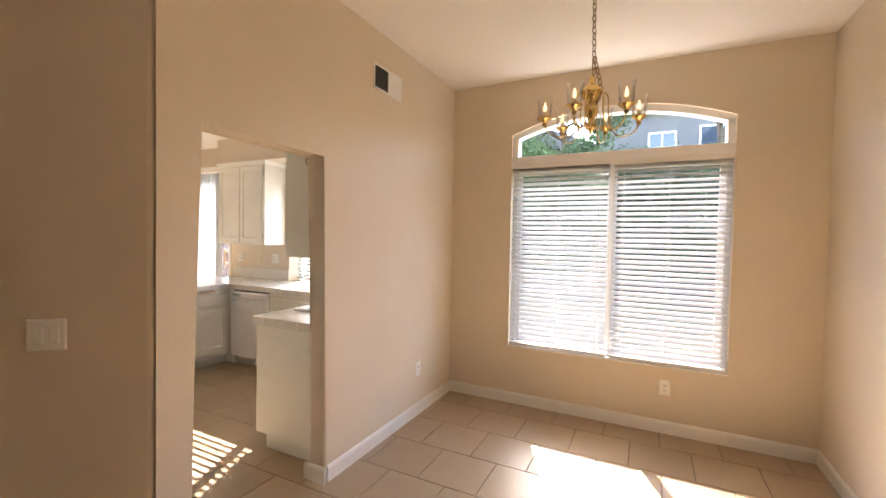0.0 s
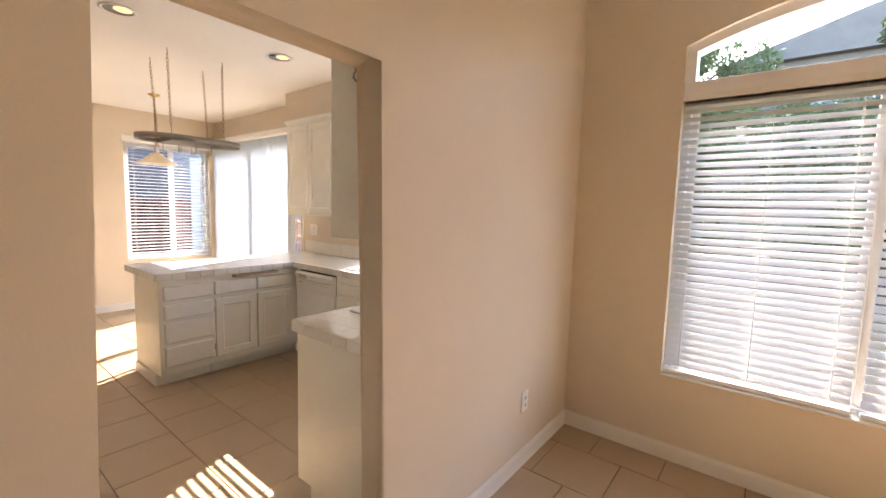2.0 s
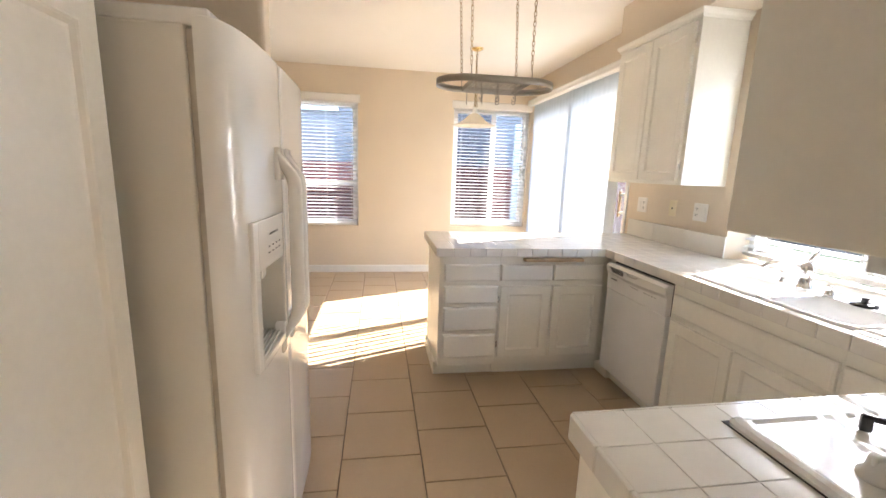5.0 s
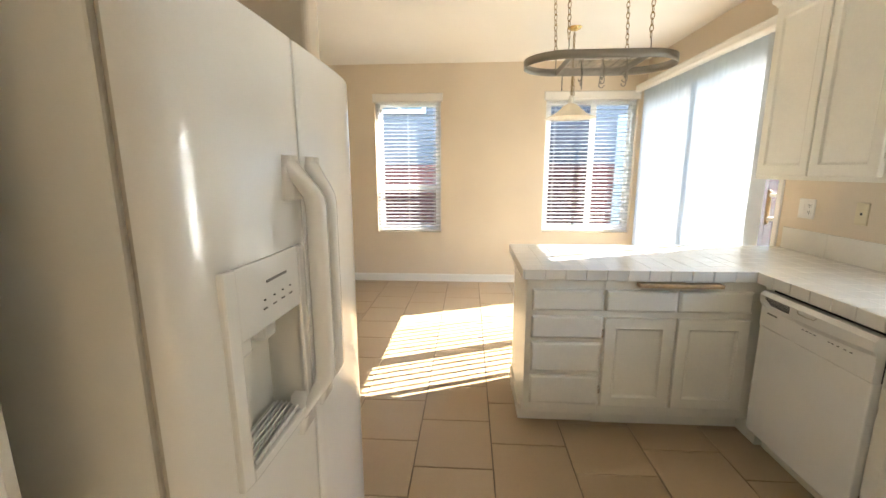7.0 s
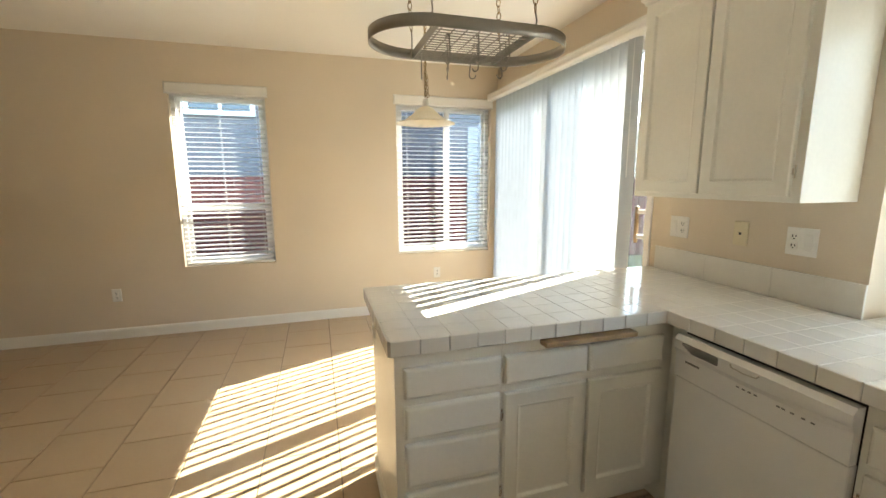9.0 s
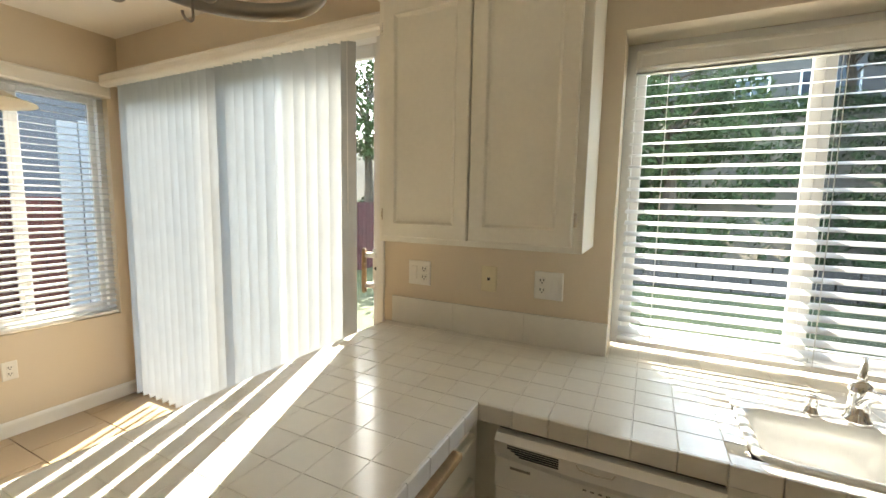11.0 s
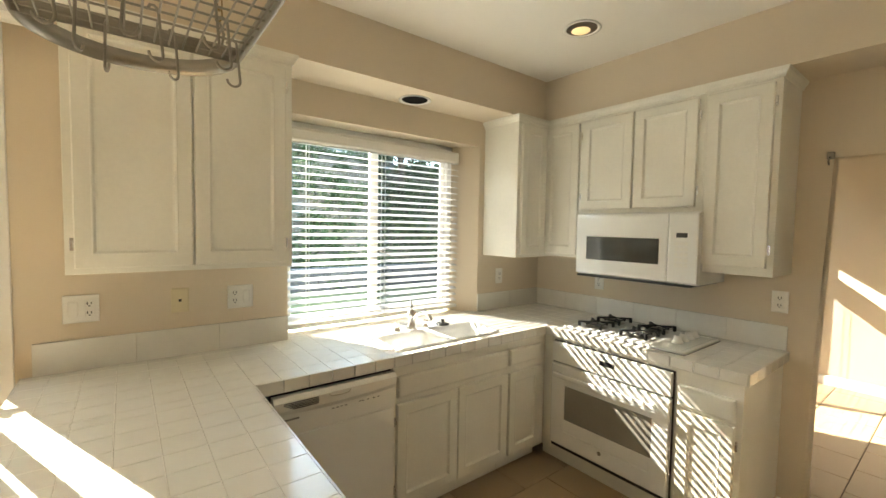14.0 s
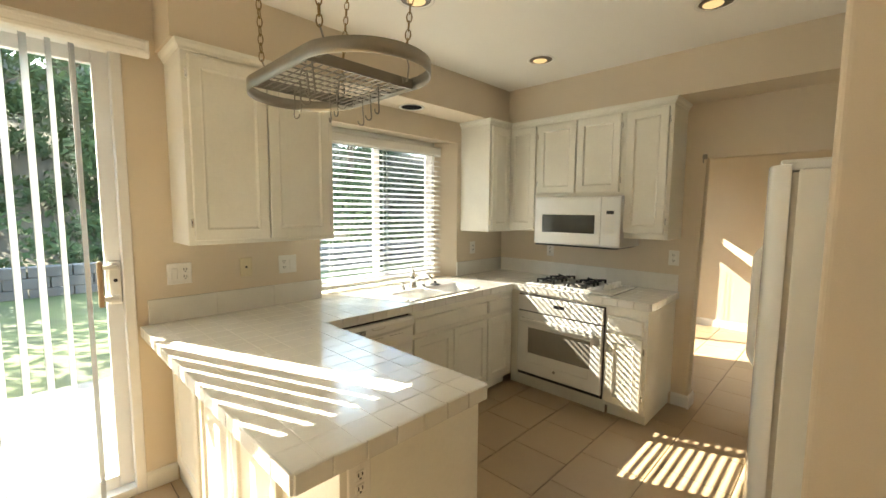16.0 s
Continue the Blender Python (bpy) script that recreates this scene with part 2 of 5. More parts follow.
def cab_door(parent, u0, u1, v0, v1, fn, hinge=0):
    bm = bmesh.new()
    rings_door(bm, u0, u1, v0, v1, fn, DOOR_RINGS)
    d = part("door", bm, CAB, parent)
    if hinge:
        u = u0 - 0.006 if hinge < 0 else u1 + 0.006
        for v in (v0 + 0.09, v1 - 0.09):
            bm = bmesh.new()
            box(bm, (u - 0.006, v - 0.024, 0.0), (u + 0.006, v + 0.024, 0.006), fn, 0.001)
            box(bm, (u - 0.004, v - 0.012, 0.004), (u + 0.004, v + 0.012, 0.012), fn, 0.001)
            part("hinge", bm, CHROME, d, "small metal hinge")
    return d


def cab_drawer(parent, u0, u1, v0, v1, fn):
    bm = bmesh.new()
    rings_door(bm, u0, u1, v0, v1, fn, DRAWER_RINGS)
    return part("drawer_front", bm, CAB, parent)


def wall_with_hole(bm, u0, u1, v0, v1, holes, w0, w1, fn):
    """One solid wall with window holes (u0, u1, v0, v1) through it."""
    us = sorted({u0, u1, *(h[0] for h in holes), *(h[1] for h in holes)})
    vs = sorted({v0, v1, *(h[2] for h in holes), *(h[3] for h in holes)})
    made = {}

    def at(i, j, w):
        if (i, j, w) not in made:
            made[i, j, w] = bm.verts.new(fn(us[i], vs[j], w))
        return made[i, j, w]

    def solid(i, j):
        if not (0 <= i < len(us) - 1 and 0 <= j < len(vs) - 1):
            return False
        u, v = (us[i] + us[i + 1]) / 2, (vs[j] + vs[j + 1]) / 2
        return not any(a < u < b and c < v < d for a, b, c, d in holes)

    for i in range(len(us) - 1):
        for j in range(len(vs) - 1):
            if not solid(i, j):
                continue
            ring = ((i, j), (i + 1, j), (i + 1, j + 1), (i, j + 1))
            for w in (w0, w1):
                bm.faces.new([at(*q, w) for q in ring])
            for k, (di, dj) in enumerate(((0, -1), (1, 0), (0, 1), (-1, 0))):
                if not solid(i + di, j + dj):
                    p, q = ring[k], ring[(k + 1) % 4]
                    bm.faces.new((at(*p, w0), at(*q, w0), at(*q, w1), at(*p, w1)))
    bmesh.ops.recalc_face_normals(bm, faces=bm.faces[:])


# ---- the rooms ----
DX, KX, KY, DY, WX = -1.297, -1.42, 4.09, 3.99, -6.93
KZ, DZ, SOFF = 2.635, 2.875, 2.34
OPEN = (1.478, 2.262, 1.959)

bm = bmesh.new()
prism(bm, [(1.325, -0.02), (OPEN[0], -0.02), (OPEN[0], OPEN[2]), (OPEN[1], OPEN[2]), (OPEN[1], -0.02), (4.3, -0.02), (4.3, 3.0), (1.325, 3.0)], KX, DX, lambda u, v, w: (w, u, v))
es = [e for e in bm.edges if all(OPEN[0] - 1e-4 < v.co.y < OPEN[1] + 1e-4 and v.co.z < OPEN[2] + 1e-4 for v in e.verts) and abs(e.verts[0].co.x - e.verts[1].co.x) < 1e-4]
bmesh.ops.bevel(bm, geom=es, offset=0.028, segments=5, affect="EDGES", profile=0.5)
structure("wall_divider", bm, WALL, "tan painted wall with a cased-free opening to the kitchen", "wall")

d45 = Vector((-1, -1, 0)).normalized()
n45 = Vector((-1, 1, 0)).normalized()
bm = bmesh.new()
c45 = Vector((DX, 1.33, 0))
prism(bm, [(p.x, p.y) for p in (c45, c45 + d45 * 1.75, c45 + d45 * 1.75 + n45 * 0.12, c45 + n45 * 0.12 + d45 * 0.02)], -0.02, 3.0)
es = [e for e in bm.edges if all((v.co - c45).to_2d().length < 1e-3 for v in e.verts)]
bmesh.ops.bevel(bm, geom=es, offset=0.035, segments=4, affect="EDGES", profile=0.5)
structure("wall_angled", bm, WALL, "tan painted wall set at an angle beside the opening", "wall")

# dining window wall, with an arch over the window
WIN = (-0.722, 0.935, 0.51, 2.40)
bm = bmesh.new()
ARCH_N = 16
arch = [(WIN[0] + (WIN[1] - WIN[0]) * k / ARCH_N, 2.40 + 0.165 * (1 - (2 * k / ARCH_N - 1) ** 2)) for k in range(ARCH_N + 1)]
f = north(DY)
box(bm, (DX - 0.02, -0.02, -0.18), (WIN[0], 3.0, 0), f)
box(bm, (WIN[1], -0.02, -0.18), (1.6, 3.0, 0), f)
box(bm, (WIN[0], -0.02, -0.18), (WIN[1], WIN[2], 0), f)
prism(bm, arch + [(WIN[1], 3.0), (WIN[0], 3.0)], -0.18, 0, f)
structure("wall_north_dining", bm, WALL, "tan painted wall round the arched dining window", "wall")

bm = bmesh.new()
box(bm, (1.46, -2.6, -0.02), (1.6, 4.17, 3.0))
structure("wall_east", bm, WALL, "tan painted dining room wall", "wall")
bm = bmesh.new()
box(bm, (-2.62, -2.74, -0.02), (1.6, -2.6, 3.0))
box(bm, (-2.62, -2.6, -0.02), (-2.48, 0.22, 3.0))
structure("wall_south_dining", bm, WALL, "plain tan wall that closes the dining room", "wall")

# kitchen and nook north wall: slider opening and sink window
SLID = (-6.86, -4.605, 0.0, 2.345)
SINKW = (-3.54, -2.124, 0.90, 2.156)
bm = bmesh.new()
wall_with_hole(bm, WX - 0.15, KX, -0.02, 2.9, [(SLID[0], SLID[1], -0.02, SLID[3]), SINKW], -0.24, 0, north(KY))
prism(bm, [(SINKW[1] + 0.01, KY + 0.0015), (SINKW[1] + 0.01, KY + 0.2385), (-2.27, KY + 0.2385), (-2.262, KY + 0.155), (SINKW[1] - 0.002, KY + 0.0015)], SINKW[2] + 0.01, SINKW[3] - 0.001)
structure("wall_north_kitchen", bm, WALL, "tan painted kitchen wall with sliding door and sink window", "wall")
W1, W2 = (0.915, 1.716, 0.637, 2.235), (2.957, 4.01, 0.645, 2.235)
bm = bmesh.new()
wall_with_hole(bm, -1.6, KY + 0.24, -0.02, 2.9, [W1, W2], -0.15, 0, facing_east(WX))
structure("wall_west", bm, WALL, "tan painted nook wall with two windows", "wall")
bm = bmesh.new()
box(bm, (-3.43, -1.5, -0.02), (-3.31, 1.497, 2.9))
es = [e for e in bm.edges if all(v.co.y > 1.48 for v in e.verts) and abs(e.verts[0].co.z - e.verts[1].co.z) > 1]
bmesh.ops.bevel(bm, geom=es, offset=0.022, segments=4, affect="EDGES", profile=0.5)
structure("wall_fridge_side", bm, WALL, "tan painted wall end beside the refrigerator", "wall")
bm = bmesh.new()
box(bm, (-3.33, 0.84, -0.02), (-1.78, 0.94, 2.9))
structure("wall_fridge_back", bm, WALL, "tan painted wall behind the refrigerator", "wall")
bm = bmesh.new()
box(bm, (WX - 0.15, -1.64, -0.02), (-3.33, -1.5, 2.9))
structure("wall_south_nook", bm, WALL, "plain tan wall that closes the nook", "wall")

bm = bmesh.new()
prism(bm, [(-7.1, -1.66), (-3.33, -1.66), (-3.33, 0.84), (-1.93, 0.84), (-1.40, 1.37), (-1.40, 4.34), (-7.1, 4.34)], KZ, KZ + 0.1)
structure("ceiling_kitchen", bm, CEIL, "smooth white kitchen ceiling", "ceiling")
bm = bmesh.new()
box(bm, (-2.7, -2.8, DZ), (1.7, 4.2, DZ + 0.12))
structure("ceiling_dining", bm, CEIL, "smooth white dining room ceiling", "ceiling")
bm = bmesh.new()
prism(bm, [(-4.46, KY), (-4.46, 3.785), (-1.75, 3.785), (-1.75, 1.36), (KX, 1.36), (KX, KY)], SOFF, KZ + 0.01)
structure("soffit", bm, WALL, "tan painted soffit over the wall cabinets", "soffit")

bm = bmesh.new()
box(bm, (-7.1, -1.66, -0.10), (1.62, 4.2, -0.006))
box(bm, (-2.62, -2.74, -0.10), (1.62, -1.66, -0.006))
floor = structure("floor", bm, GROUT, "tan square floor tiles in running bond with dark grout", "floor")


def skirting(name, a, b, side):
    """A skirting board from a to b, standing out to the side."""
    a, b, s = Vector((*a, 0)), Vector((*b, 0)), Vector((*side, 0))
    bm = bmesh.new()
    prof = [(0, 0), (0.014, 0), (0.014, 0.078), (0.010, 0.090), (0.004, 0.098), (0, 0.098)]
    A = [bm.verts.new(a + s * u + Vector((0, 0, v))) for u, v in prof]
    B = [bm.verts.new(b + s * u + Vector((0, 0, v))) for u, v in prof]
    for i in range(len(prof)):
        bm.faces.new((A[i], A[(i + 1) % len(prof)], B[(i + 1) % len(prof)], B[i]))
    bm.faces.new(A)
    bm.faces.new(B[::-1])
    structure(name, bm, TRIM, "white painted skirting board", "baseboard")


skirting("baseboard_1", (DX, OPEN[1] + 0.02), (DX, DY), (1, 0))
skirting("baseboard_2", (DX, DY), (1.46, DY), (0, -1))
skirting("baseboard_3", (1.46, DY), (1.46, -2.6), (-1, 0))
skirting("baseboard_4", (WX, KY), (WX, -1.5), (1, 0))
skirting("baseboard_6", (SLID[1], KY), (-4.46, KY), (0, -1))
skirting("baseboard_7", (DX - 0.15, OPEN[1]), (DX + 0.014, OPEN[1]), (0, -1))
skirting("baseboard_8", (KX, OPEN[1] - 0.014), (KX, 2.38), (-1, 0))
skirting("baseboard_9", (-3.43, 1.497), (-3.43, -1.5), (-1, 0))
skirting("baseboard_10", (-3.444, 1.497), (-3.30, 1.497), (0, 1))
skirting("baseboard_11", (DX, 1.34), (DX, OPEN[0]), (1, 0))


# ---- windows ----
def frame_bars(bm, u0, u1, v0, v1, t, w0, w1, fn):
    box(bm, (u0, v0, w0), (u0 + t, v1, w1), fn, 0.003)
    box(bm, (u1 - t, v0, w0), (u1, v1, w1), fn, 0.003)
    box(bm, (u0 + t, v0, w0), (u1 - t, v0 + t, w1), fn, 0.003)
    box(bm, (u0 + t, v1 - t, w0), (u1 - t, v1, w1), fn, 0.003)


def add_pane(parent, u0, u1, v0, v1, w, fn):
    bm = bmesh.new()
    box(bm, (u0, v0, w - 0.003), (u1, v1, w), fn)
    p = part("pane", bm, PANE, parent, "clear window glass")
    p.visible_shadow = False
    return p


def window_unit(name, u0, u1, v0, v1, fn, w, mullion=None, rail=None, label="", screen=None):
    """A vinyl window set w metres out from the room face, split by a mullion or a rail."""
    ob = thing(name, fn((u0 + u1) / 2, v0, -w), label or "white vinyl window with clear glass", "window")
    tagged(ob, kind="structure")
    bm = bmesh.new()
    frame_bars(bm, u0, u1, v0, v1, 0.04, -w - 0.06, -w, fn)
    part("window_frame", bm, VINYL, ob)
    spans = [(u0 + 0.04, u1 - 0.04, v0 + 0.04, v1 - 0.04)]
    if mullion:
        spans = [(u0 + 0.04, mullion, v0 + 0.04, v1 - 0.04), (mullion, u1 - 0.04, v0 + 0.04, v1 - 0.04)]
    if rail:
        spans = [(u0 + 0.04, u1 - 0.04, v0 + 0.04, rail), (u0 + 0.04, u1 - 0.04, rail, v1 - 0.04)]
    for k, (a, b, c, d) in enumerate(spans):
        bm = bmesh.new()
        dw = -w - 0.028 - 0.012 * k
        frame_bars(bm, a, b, c, d, 0.035, dw - 0.02, dw, fn)
        sash = part("sash", bm, VINYL, ob)
        add_pane(sash, a + 0.03, b - 0.03, c + 0.03, d - 0.03, dw - 0.008, fn)
        if k == screen:
            bm = bmesh.new()
            box(bm, (a + 0.02, c + 0.02, -w - 0.066), (b - 0.02, d - 0.02, -w - 0.065), fn)
            part("insect_screen", bm, SCREEN, ob, "fine grey insect screen")
    return ob


f = north(DY)
window_unit("window_1", WIN[0], WIN[1], WIN[2], 2.14, f, 0.07, mullion=0.112, label="white vinyl sliding dining window behind lowered blinds", screen=1)
arch_w = thing("window_2", (0.09, DY + 0.1, 2.14), "white vinyl arched transom window over the dining window", "window")
tagged(arch_w, kind="structure")
bm = bmesh.new()
box(bm, (WIN[0], 2.10, -0.13), (WIN[1], 2.205, -0.01), f, 0.004)
box(bm, (WIN[0], 2.205, -0.13), (WIN[0] + 0.05, 2.37, -0.03), f)
box(bm, (WIN[1] - 0.05, 2.205, -0.13), (WIN[1], 2.37, -0.03), f)
part("window_frame", bm, VINYL, arch_w)
bm = bmesh.new()
prism(bm, arch + [(u, v - 0.05) for u, v in reversed(arch)], -0.13, -0.03, f)
part("arch_frame", bm, VINYL, arch_w)
bm = bmesh.new()
prism(bm, [(WIN[0] + 0.03, 2.19)] + [(min(max(u, WIN[0] + 0.03), WIN[1] - 0.03), v - 0.03) for u, v in arch] + [(WIN[1] - 0.03, 2.19)], -0.083, -0.08, f)
p = part("pane", bm, PANE, arch_w)
p.visible_shadow = False
bm = bmesh.new()
box(bm, (WIN[0], WIN[2] - 0.0, -0.07), (WIN[1], WIN[2] + 0.012, 0.012), f, 0.003)
structure("sill_1", bm, TRIM, "white painted sill under the dining window", "sill")

f = north(KY)
window_unit("window_3", SINKW[0], -2.266, 0.925, SINKW[3] - 0.002, f, 0.16, mullion=-2.907, label="white vinyl sliding window over the sink", screen=1)
fw = facing_east(WX)
window_unit("window_4", W1[0], W1[1], W1[2], W1[3], fw, 0.06, rail=1.19, label="white vinyl single-hung window in the nook", screen=0)
window_unit("window_5", W2[0], W2[1], W2[2], W2[3], fw, 0.06, mullion=3.53, label="white vinyl sliding window in the nook corner", screen=0)


# ---- blinds ----
def slat_blind(u0, u1, v0, v1, fn, w, tilt, pitch, label, depth=0.05, valance=0.0, group="window blinds", cords=3, ext=0.035):
    """A horizontal blind: its slats hang w metres from the wall face, the outer edge raised by tilt degrees."""
    ob = thing("window_blind", fn((u0 + u1) / 2, v1, w), label, "blind", group)
    bm = bmesh.new()
    if valance:
        rings_door(bm, u0 - ext, u1 + ext, v1 - valance + 0.02, v1 + 0.03, lambda a, b, c: fn(a, b, w - 0.03 + c), ((0, 0), (0, 0.052), (0.006, 0.062), (0.016, 0.066), (0.022, 0.064)))
        part("valance", bm, TRIM, ob, "white moulded valance")
    else:
        box(bm, (u0, v1 - 0.035, w - 0.022), (u1, v1, w + 0.022), fn, 0.003)
        part("headrail", bm, TRIM, ob)
    a = radians(tilt)
    bm = bmesh.new()
    half = depth / 2
    sec = [(-half, 0.0), (-half * 0.5, 0.0018), (0, 0.0025), (half * 0.5, 0.0018), (half, 0.0), (half * 0.5, -0.0007), (0, 0.0), (-half * 0.5, -0.0007)]
    prof = [(s * math.cos(a) - c * math.sin(a), -s * math.sin(a) * 1.0 + c * math.cos(a)) for s, c in sec]
    A = [bm.verts.new(fn(u0 + 0.006, v, w + s)) for s, v in prof]
    B = [bm.verts.new(fn(u1 - 0.006, v, w + s)) for s, v in prof]
    n = len(prof)
    for i in range(n):
        bm.faces.new((A[i], A[(i + 1) % n], B[(i + 1) % n], B[i]))
    bm.faces.new(A)
    bm.faces.new(B[::-1])
    me = finish("slat", bm, SLAT)
    v = v1 - 0.05
    rnd = random.Random(int(u0 * 100) + 7)
    while v > v0 + 0.03:
        piece("slat", me, ob, Matrix.Translation((0, 0, v + rnd.uniform(-0.0015, 0.0015))))
        v -= pitch
    bm = bmesh.new()
    box(bm, (u0 + 0.004, v0, w - 0.024), (u1 - 0.004, v0 + 0.022, w + 0.024), fn, 0.004)
    part("bottom_rail", bm, TRIM, ob)
    for k in range(cords):
        u = u0 + (u1 - u0) * (0.1 + 0.8 * k / (cords - 1))
        for s in (-half, half):
            bm = bmesh.new()
            tube(bm, [fn(u, v0 + 0.02, w + s), fn(u, v1 - 0.03, w + s)], 0.0016, 4)
            part("ladder_cord", bm, CORD, ob)
    return ob


f = north(DY)
DT, KT, WT = 41.0, 17.0, 14.0
slat_blind(WIN[0] + 0.005, 0.10, 0.53, 2.135, f, -0.03, DT, 0.0425, "white slatted blind lowered and tilted shut", group="dining window blinds")
slat_blind(0.125, WIN[1] - 0.005, 0.525, 2.125, f, -0.03, DT - 7, 0.0425, "white slatted blind lowered and tilted part open", group="dining window blinds")
slat_blind(SINKW[0] + 0.025, -2.243, 0.945, 2.075, north(KY), -0.115, KT, 0.0445, "white slatted blind with valance over the sink", valance=0.07, ext=-0.012)
slat_blind(W1[0] + 0.01, W1[1] - 0.01, 0.645, 2.275, fw, -0.02, WT, 0.0435, "white slatted blind with valance on the nook window", valance=0.09)
slat_blind(W2[0] + 0.01, W2[1] - 0.01, 0.655, 2.275, fw, -0.02, WT, 0.0435, "white slatted blind with valance on the corner window", valance=0.09)

# ---- sliding door and vertical blind ----
f = north(KY)
sd = thing("door_1", (-5.6, KY + 0.1, 0), "white vinyl sliding patio door with clear glass", "door")
tagged(sd, kind="structure")
bm = bmesh.new()
frame_bars(bm, SLID[0], SLID[1], 0.0, SLID[3], 0.045, -0.16, 0.012, f)
part("door_frame", bm, VINYL, sd)
for k, (a, b) in enumerate(((SLID[0] + 0.04, -5.69), (-5.77, SLID[1] - 0.04))):
    bm = bmesh.new()
    dw = -0.10 + 0.045 * k
    frame_bars(bm, a, b, 0.04, SLID[3] - 0.04, 0.07, dw - 0.035, dw, f)
    sash = part("door_panel", bm, VINYL, sd)
    add_pane(sash, a + 0.065, b - 0.065, 0.105, SLID[3] - 0.105, dw - 0.015, f)
bm = bmesh.new()
for v in (1.075, 1.235):
    box(bm, (-4.745, v - 0.012, -0.045), (-4.665, v + 0.012, 0.0), f, 0.004)
box(bm, (-4.705, 1.04, -0.055), (-4.652, 1.265, -0.03), f, 0.005)
h = part("handle", bm, TRIM, sd, "white door pull with latch plate")
bm = bmesh.new()
box(bm, (-4.752, 1.035, -0.02), (-4.728, 1.27, 0.004), f, 0.006)
part("grip", bm, WOOD, h, "brown wooden grip")
bm = bmesh.new()
lathe(bm, [(0.001, 0.006), (0.009, 0.006), (0.009, 0)], (0, 0, 0), 12, lambda x, y, z: f(-4.678 + x, 1.165 + y, z - 0.03))
part("keyhole", bm, BLACKP, h, "black lock cylinder")

vb = thing("vertical_blind", (-5.7, 3.98, 2.3), "white vertical blind of angled vanes before the sliding door", "blind")
bm = bmesh.new()
rings_door(bm, WX + 0.02, -4.505, 2.277, 2.355, lambda a, b, c: f(a, b, 0.075 + c), ((0, 0), (0, 0.045), (0.008, 0.058), (0.02, 0.062), (0.028, 0.058)))
box(bm, (WX + 0.02, 2.340, 0), (-4.52, 2.350, 0.08), f)
part("valance", bm, TRIM, vb, "white moulded valance")
bm = bmesh.new()
box(bm, (WX + 0.05, 2.292, 0.03), (-4.56, 2.327, 0.065), f)
part("headrail", bm, TRIM, vb)
bm = bmesh.new()
vn = 6
sec = [(-0.044 + 0.088 * k / vn, 0.006 * (1 - (2 * k / vn - 1) ** 2)) for k in range(vn + 1)]
for z0, z1 in ((0.05, 2.295),):
    A = [bm.verts.new((s, c, z0)) for s, c in sec]
    B = [bm.verts.new((s, c, z1)) for s, c in sec]
    A2 = [bm.verts.new((s, c - 0.0012, z0)) for s, c in sec]
    B2 = [bm.verts.new((s, c - 0.0012, z1)) for s, c in sec]
    for i in range(vn):
        bm.faces.new((A[i], A[i + 1], B[i + 1], B[i]))
        bm.faces.new((A2[i], B2[i], B2[i + 1], A2[i + 1]))
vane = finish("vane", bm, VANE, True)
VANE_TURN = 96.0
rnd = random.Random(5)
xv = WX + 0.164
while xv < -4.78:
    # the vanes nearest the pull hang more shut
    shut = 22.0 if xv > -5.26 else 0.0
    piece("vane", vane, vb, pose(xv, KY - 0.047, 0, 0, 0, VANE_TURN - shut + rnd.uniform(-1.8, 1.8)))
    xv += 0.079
bm = bmesh.new()
tube(bm, [(-4.80, KY - 0.05, 2.29), (-4.798, KY - 0.05, 1.45)], 0.004, 6)
part("wand", bm, VINYL, vb, "thin tilt wand")


# ---- kitchen cabinets ----
FN, FP, FE = 3.51, -3.875, -2.03
fn_n, fn_p, fn_e, fn_b = north(FN), facing_east(FP), facing_west(FE), facing_west(-4.45)


def carcass(ob, boxes, label=""):
    for k, (a, b) in enumerate(boxes):
        bm = bmesh.new()
        box(bm, a, b, None, 0.0015)
        part("body" if k == 0 else "toe_kick" if max(a[2], b[2]) < 0.2 else "side_panel", bm, CAB, ob, label)


def kick(ob, a, b):
    bm = bmesh.new()
    box(bm, a, b)
    part("toe_kick", bm, CAB, ob)


# peninsula: drawers and two doors towards the kitchen, doors towards the nook
ob = thing("base_cabinet", (-4.15, 2.6, 0), "cream painted cabinet of four drawers at the peninsula end", "cabinet", "base cabinets")
carcass(ob, [((-4.45, 2.365, 0.10), (FP, 2.762, 0.853)), ((-4.45, 2.365, 0.0), (-3.965, 2.762, 0.10))])
for a, b in ((0.692, 0.803), (0.540, 0.660), (0.352, 0.515), (0.165, 0.326)):
    cab_drawer(ob, 2.396, 2.755, a, b, fn_p)
bm = bmesh.new()
box(bm, (-4.45, 2.353, 0.0), (-3.97, 2.365, 0.09))
part("end_skirting", bm, CAB, ob)
ob = thing("base_cabinet", (-4.15, 3.1, 0), "cream painted cabinet with two drawers over two panelled doors", "cabinet", "base cabinets")
carcass(ob, [((-4.45, 2.762, 0.10), (FP, 3.55, 0.853)), ((-4.45, 2.762, 0.0), (-3.955, 3.55, 0.10))])
cab_drawer(ob, 2.77, 3.12, 0.692, 0.803, fn_p)
cab_drawer(ob, 3.134, 3.49, 0.692, 0.803, fn_p)
cab_door(ob, 2.772, 3.118, 0.158, 0.656, fn_p, -1)
cab_door(ob, 3.136, 3.49, 0.158, 0.656, fn_p)
ob = thing("base_cabinet", (-4.2, 3.8, 0), "cream painted cabinet with panelled doors facing the nook", "cabinet", "base cabinets")
carcass(ob, [((-4.45, 3.55, 0.0), (-3.80, KY, 0.853))])
cab_door(ob, 3.62, 4.04, 0.11, 0.80, fn_b)
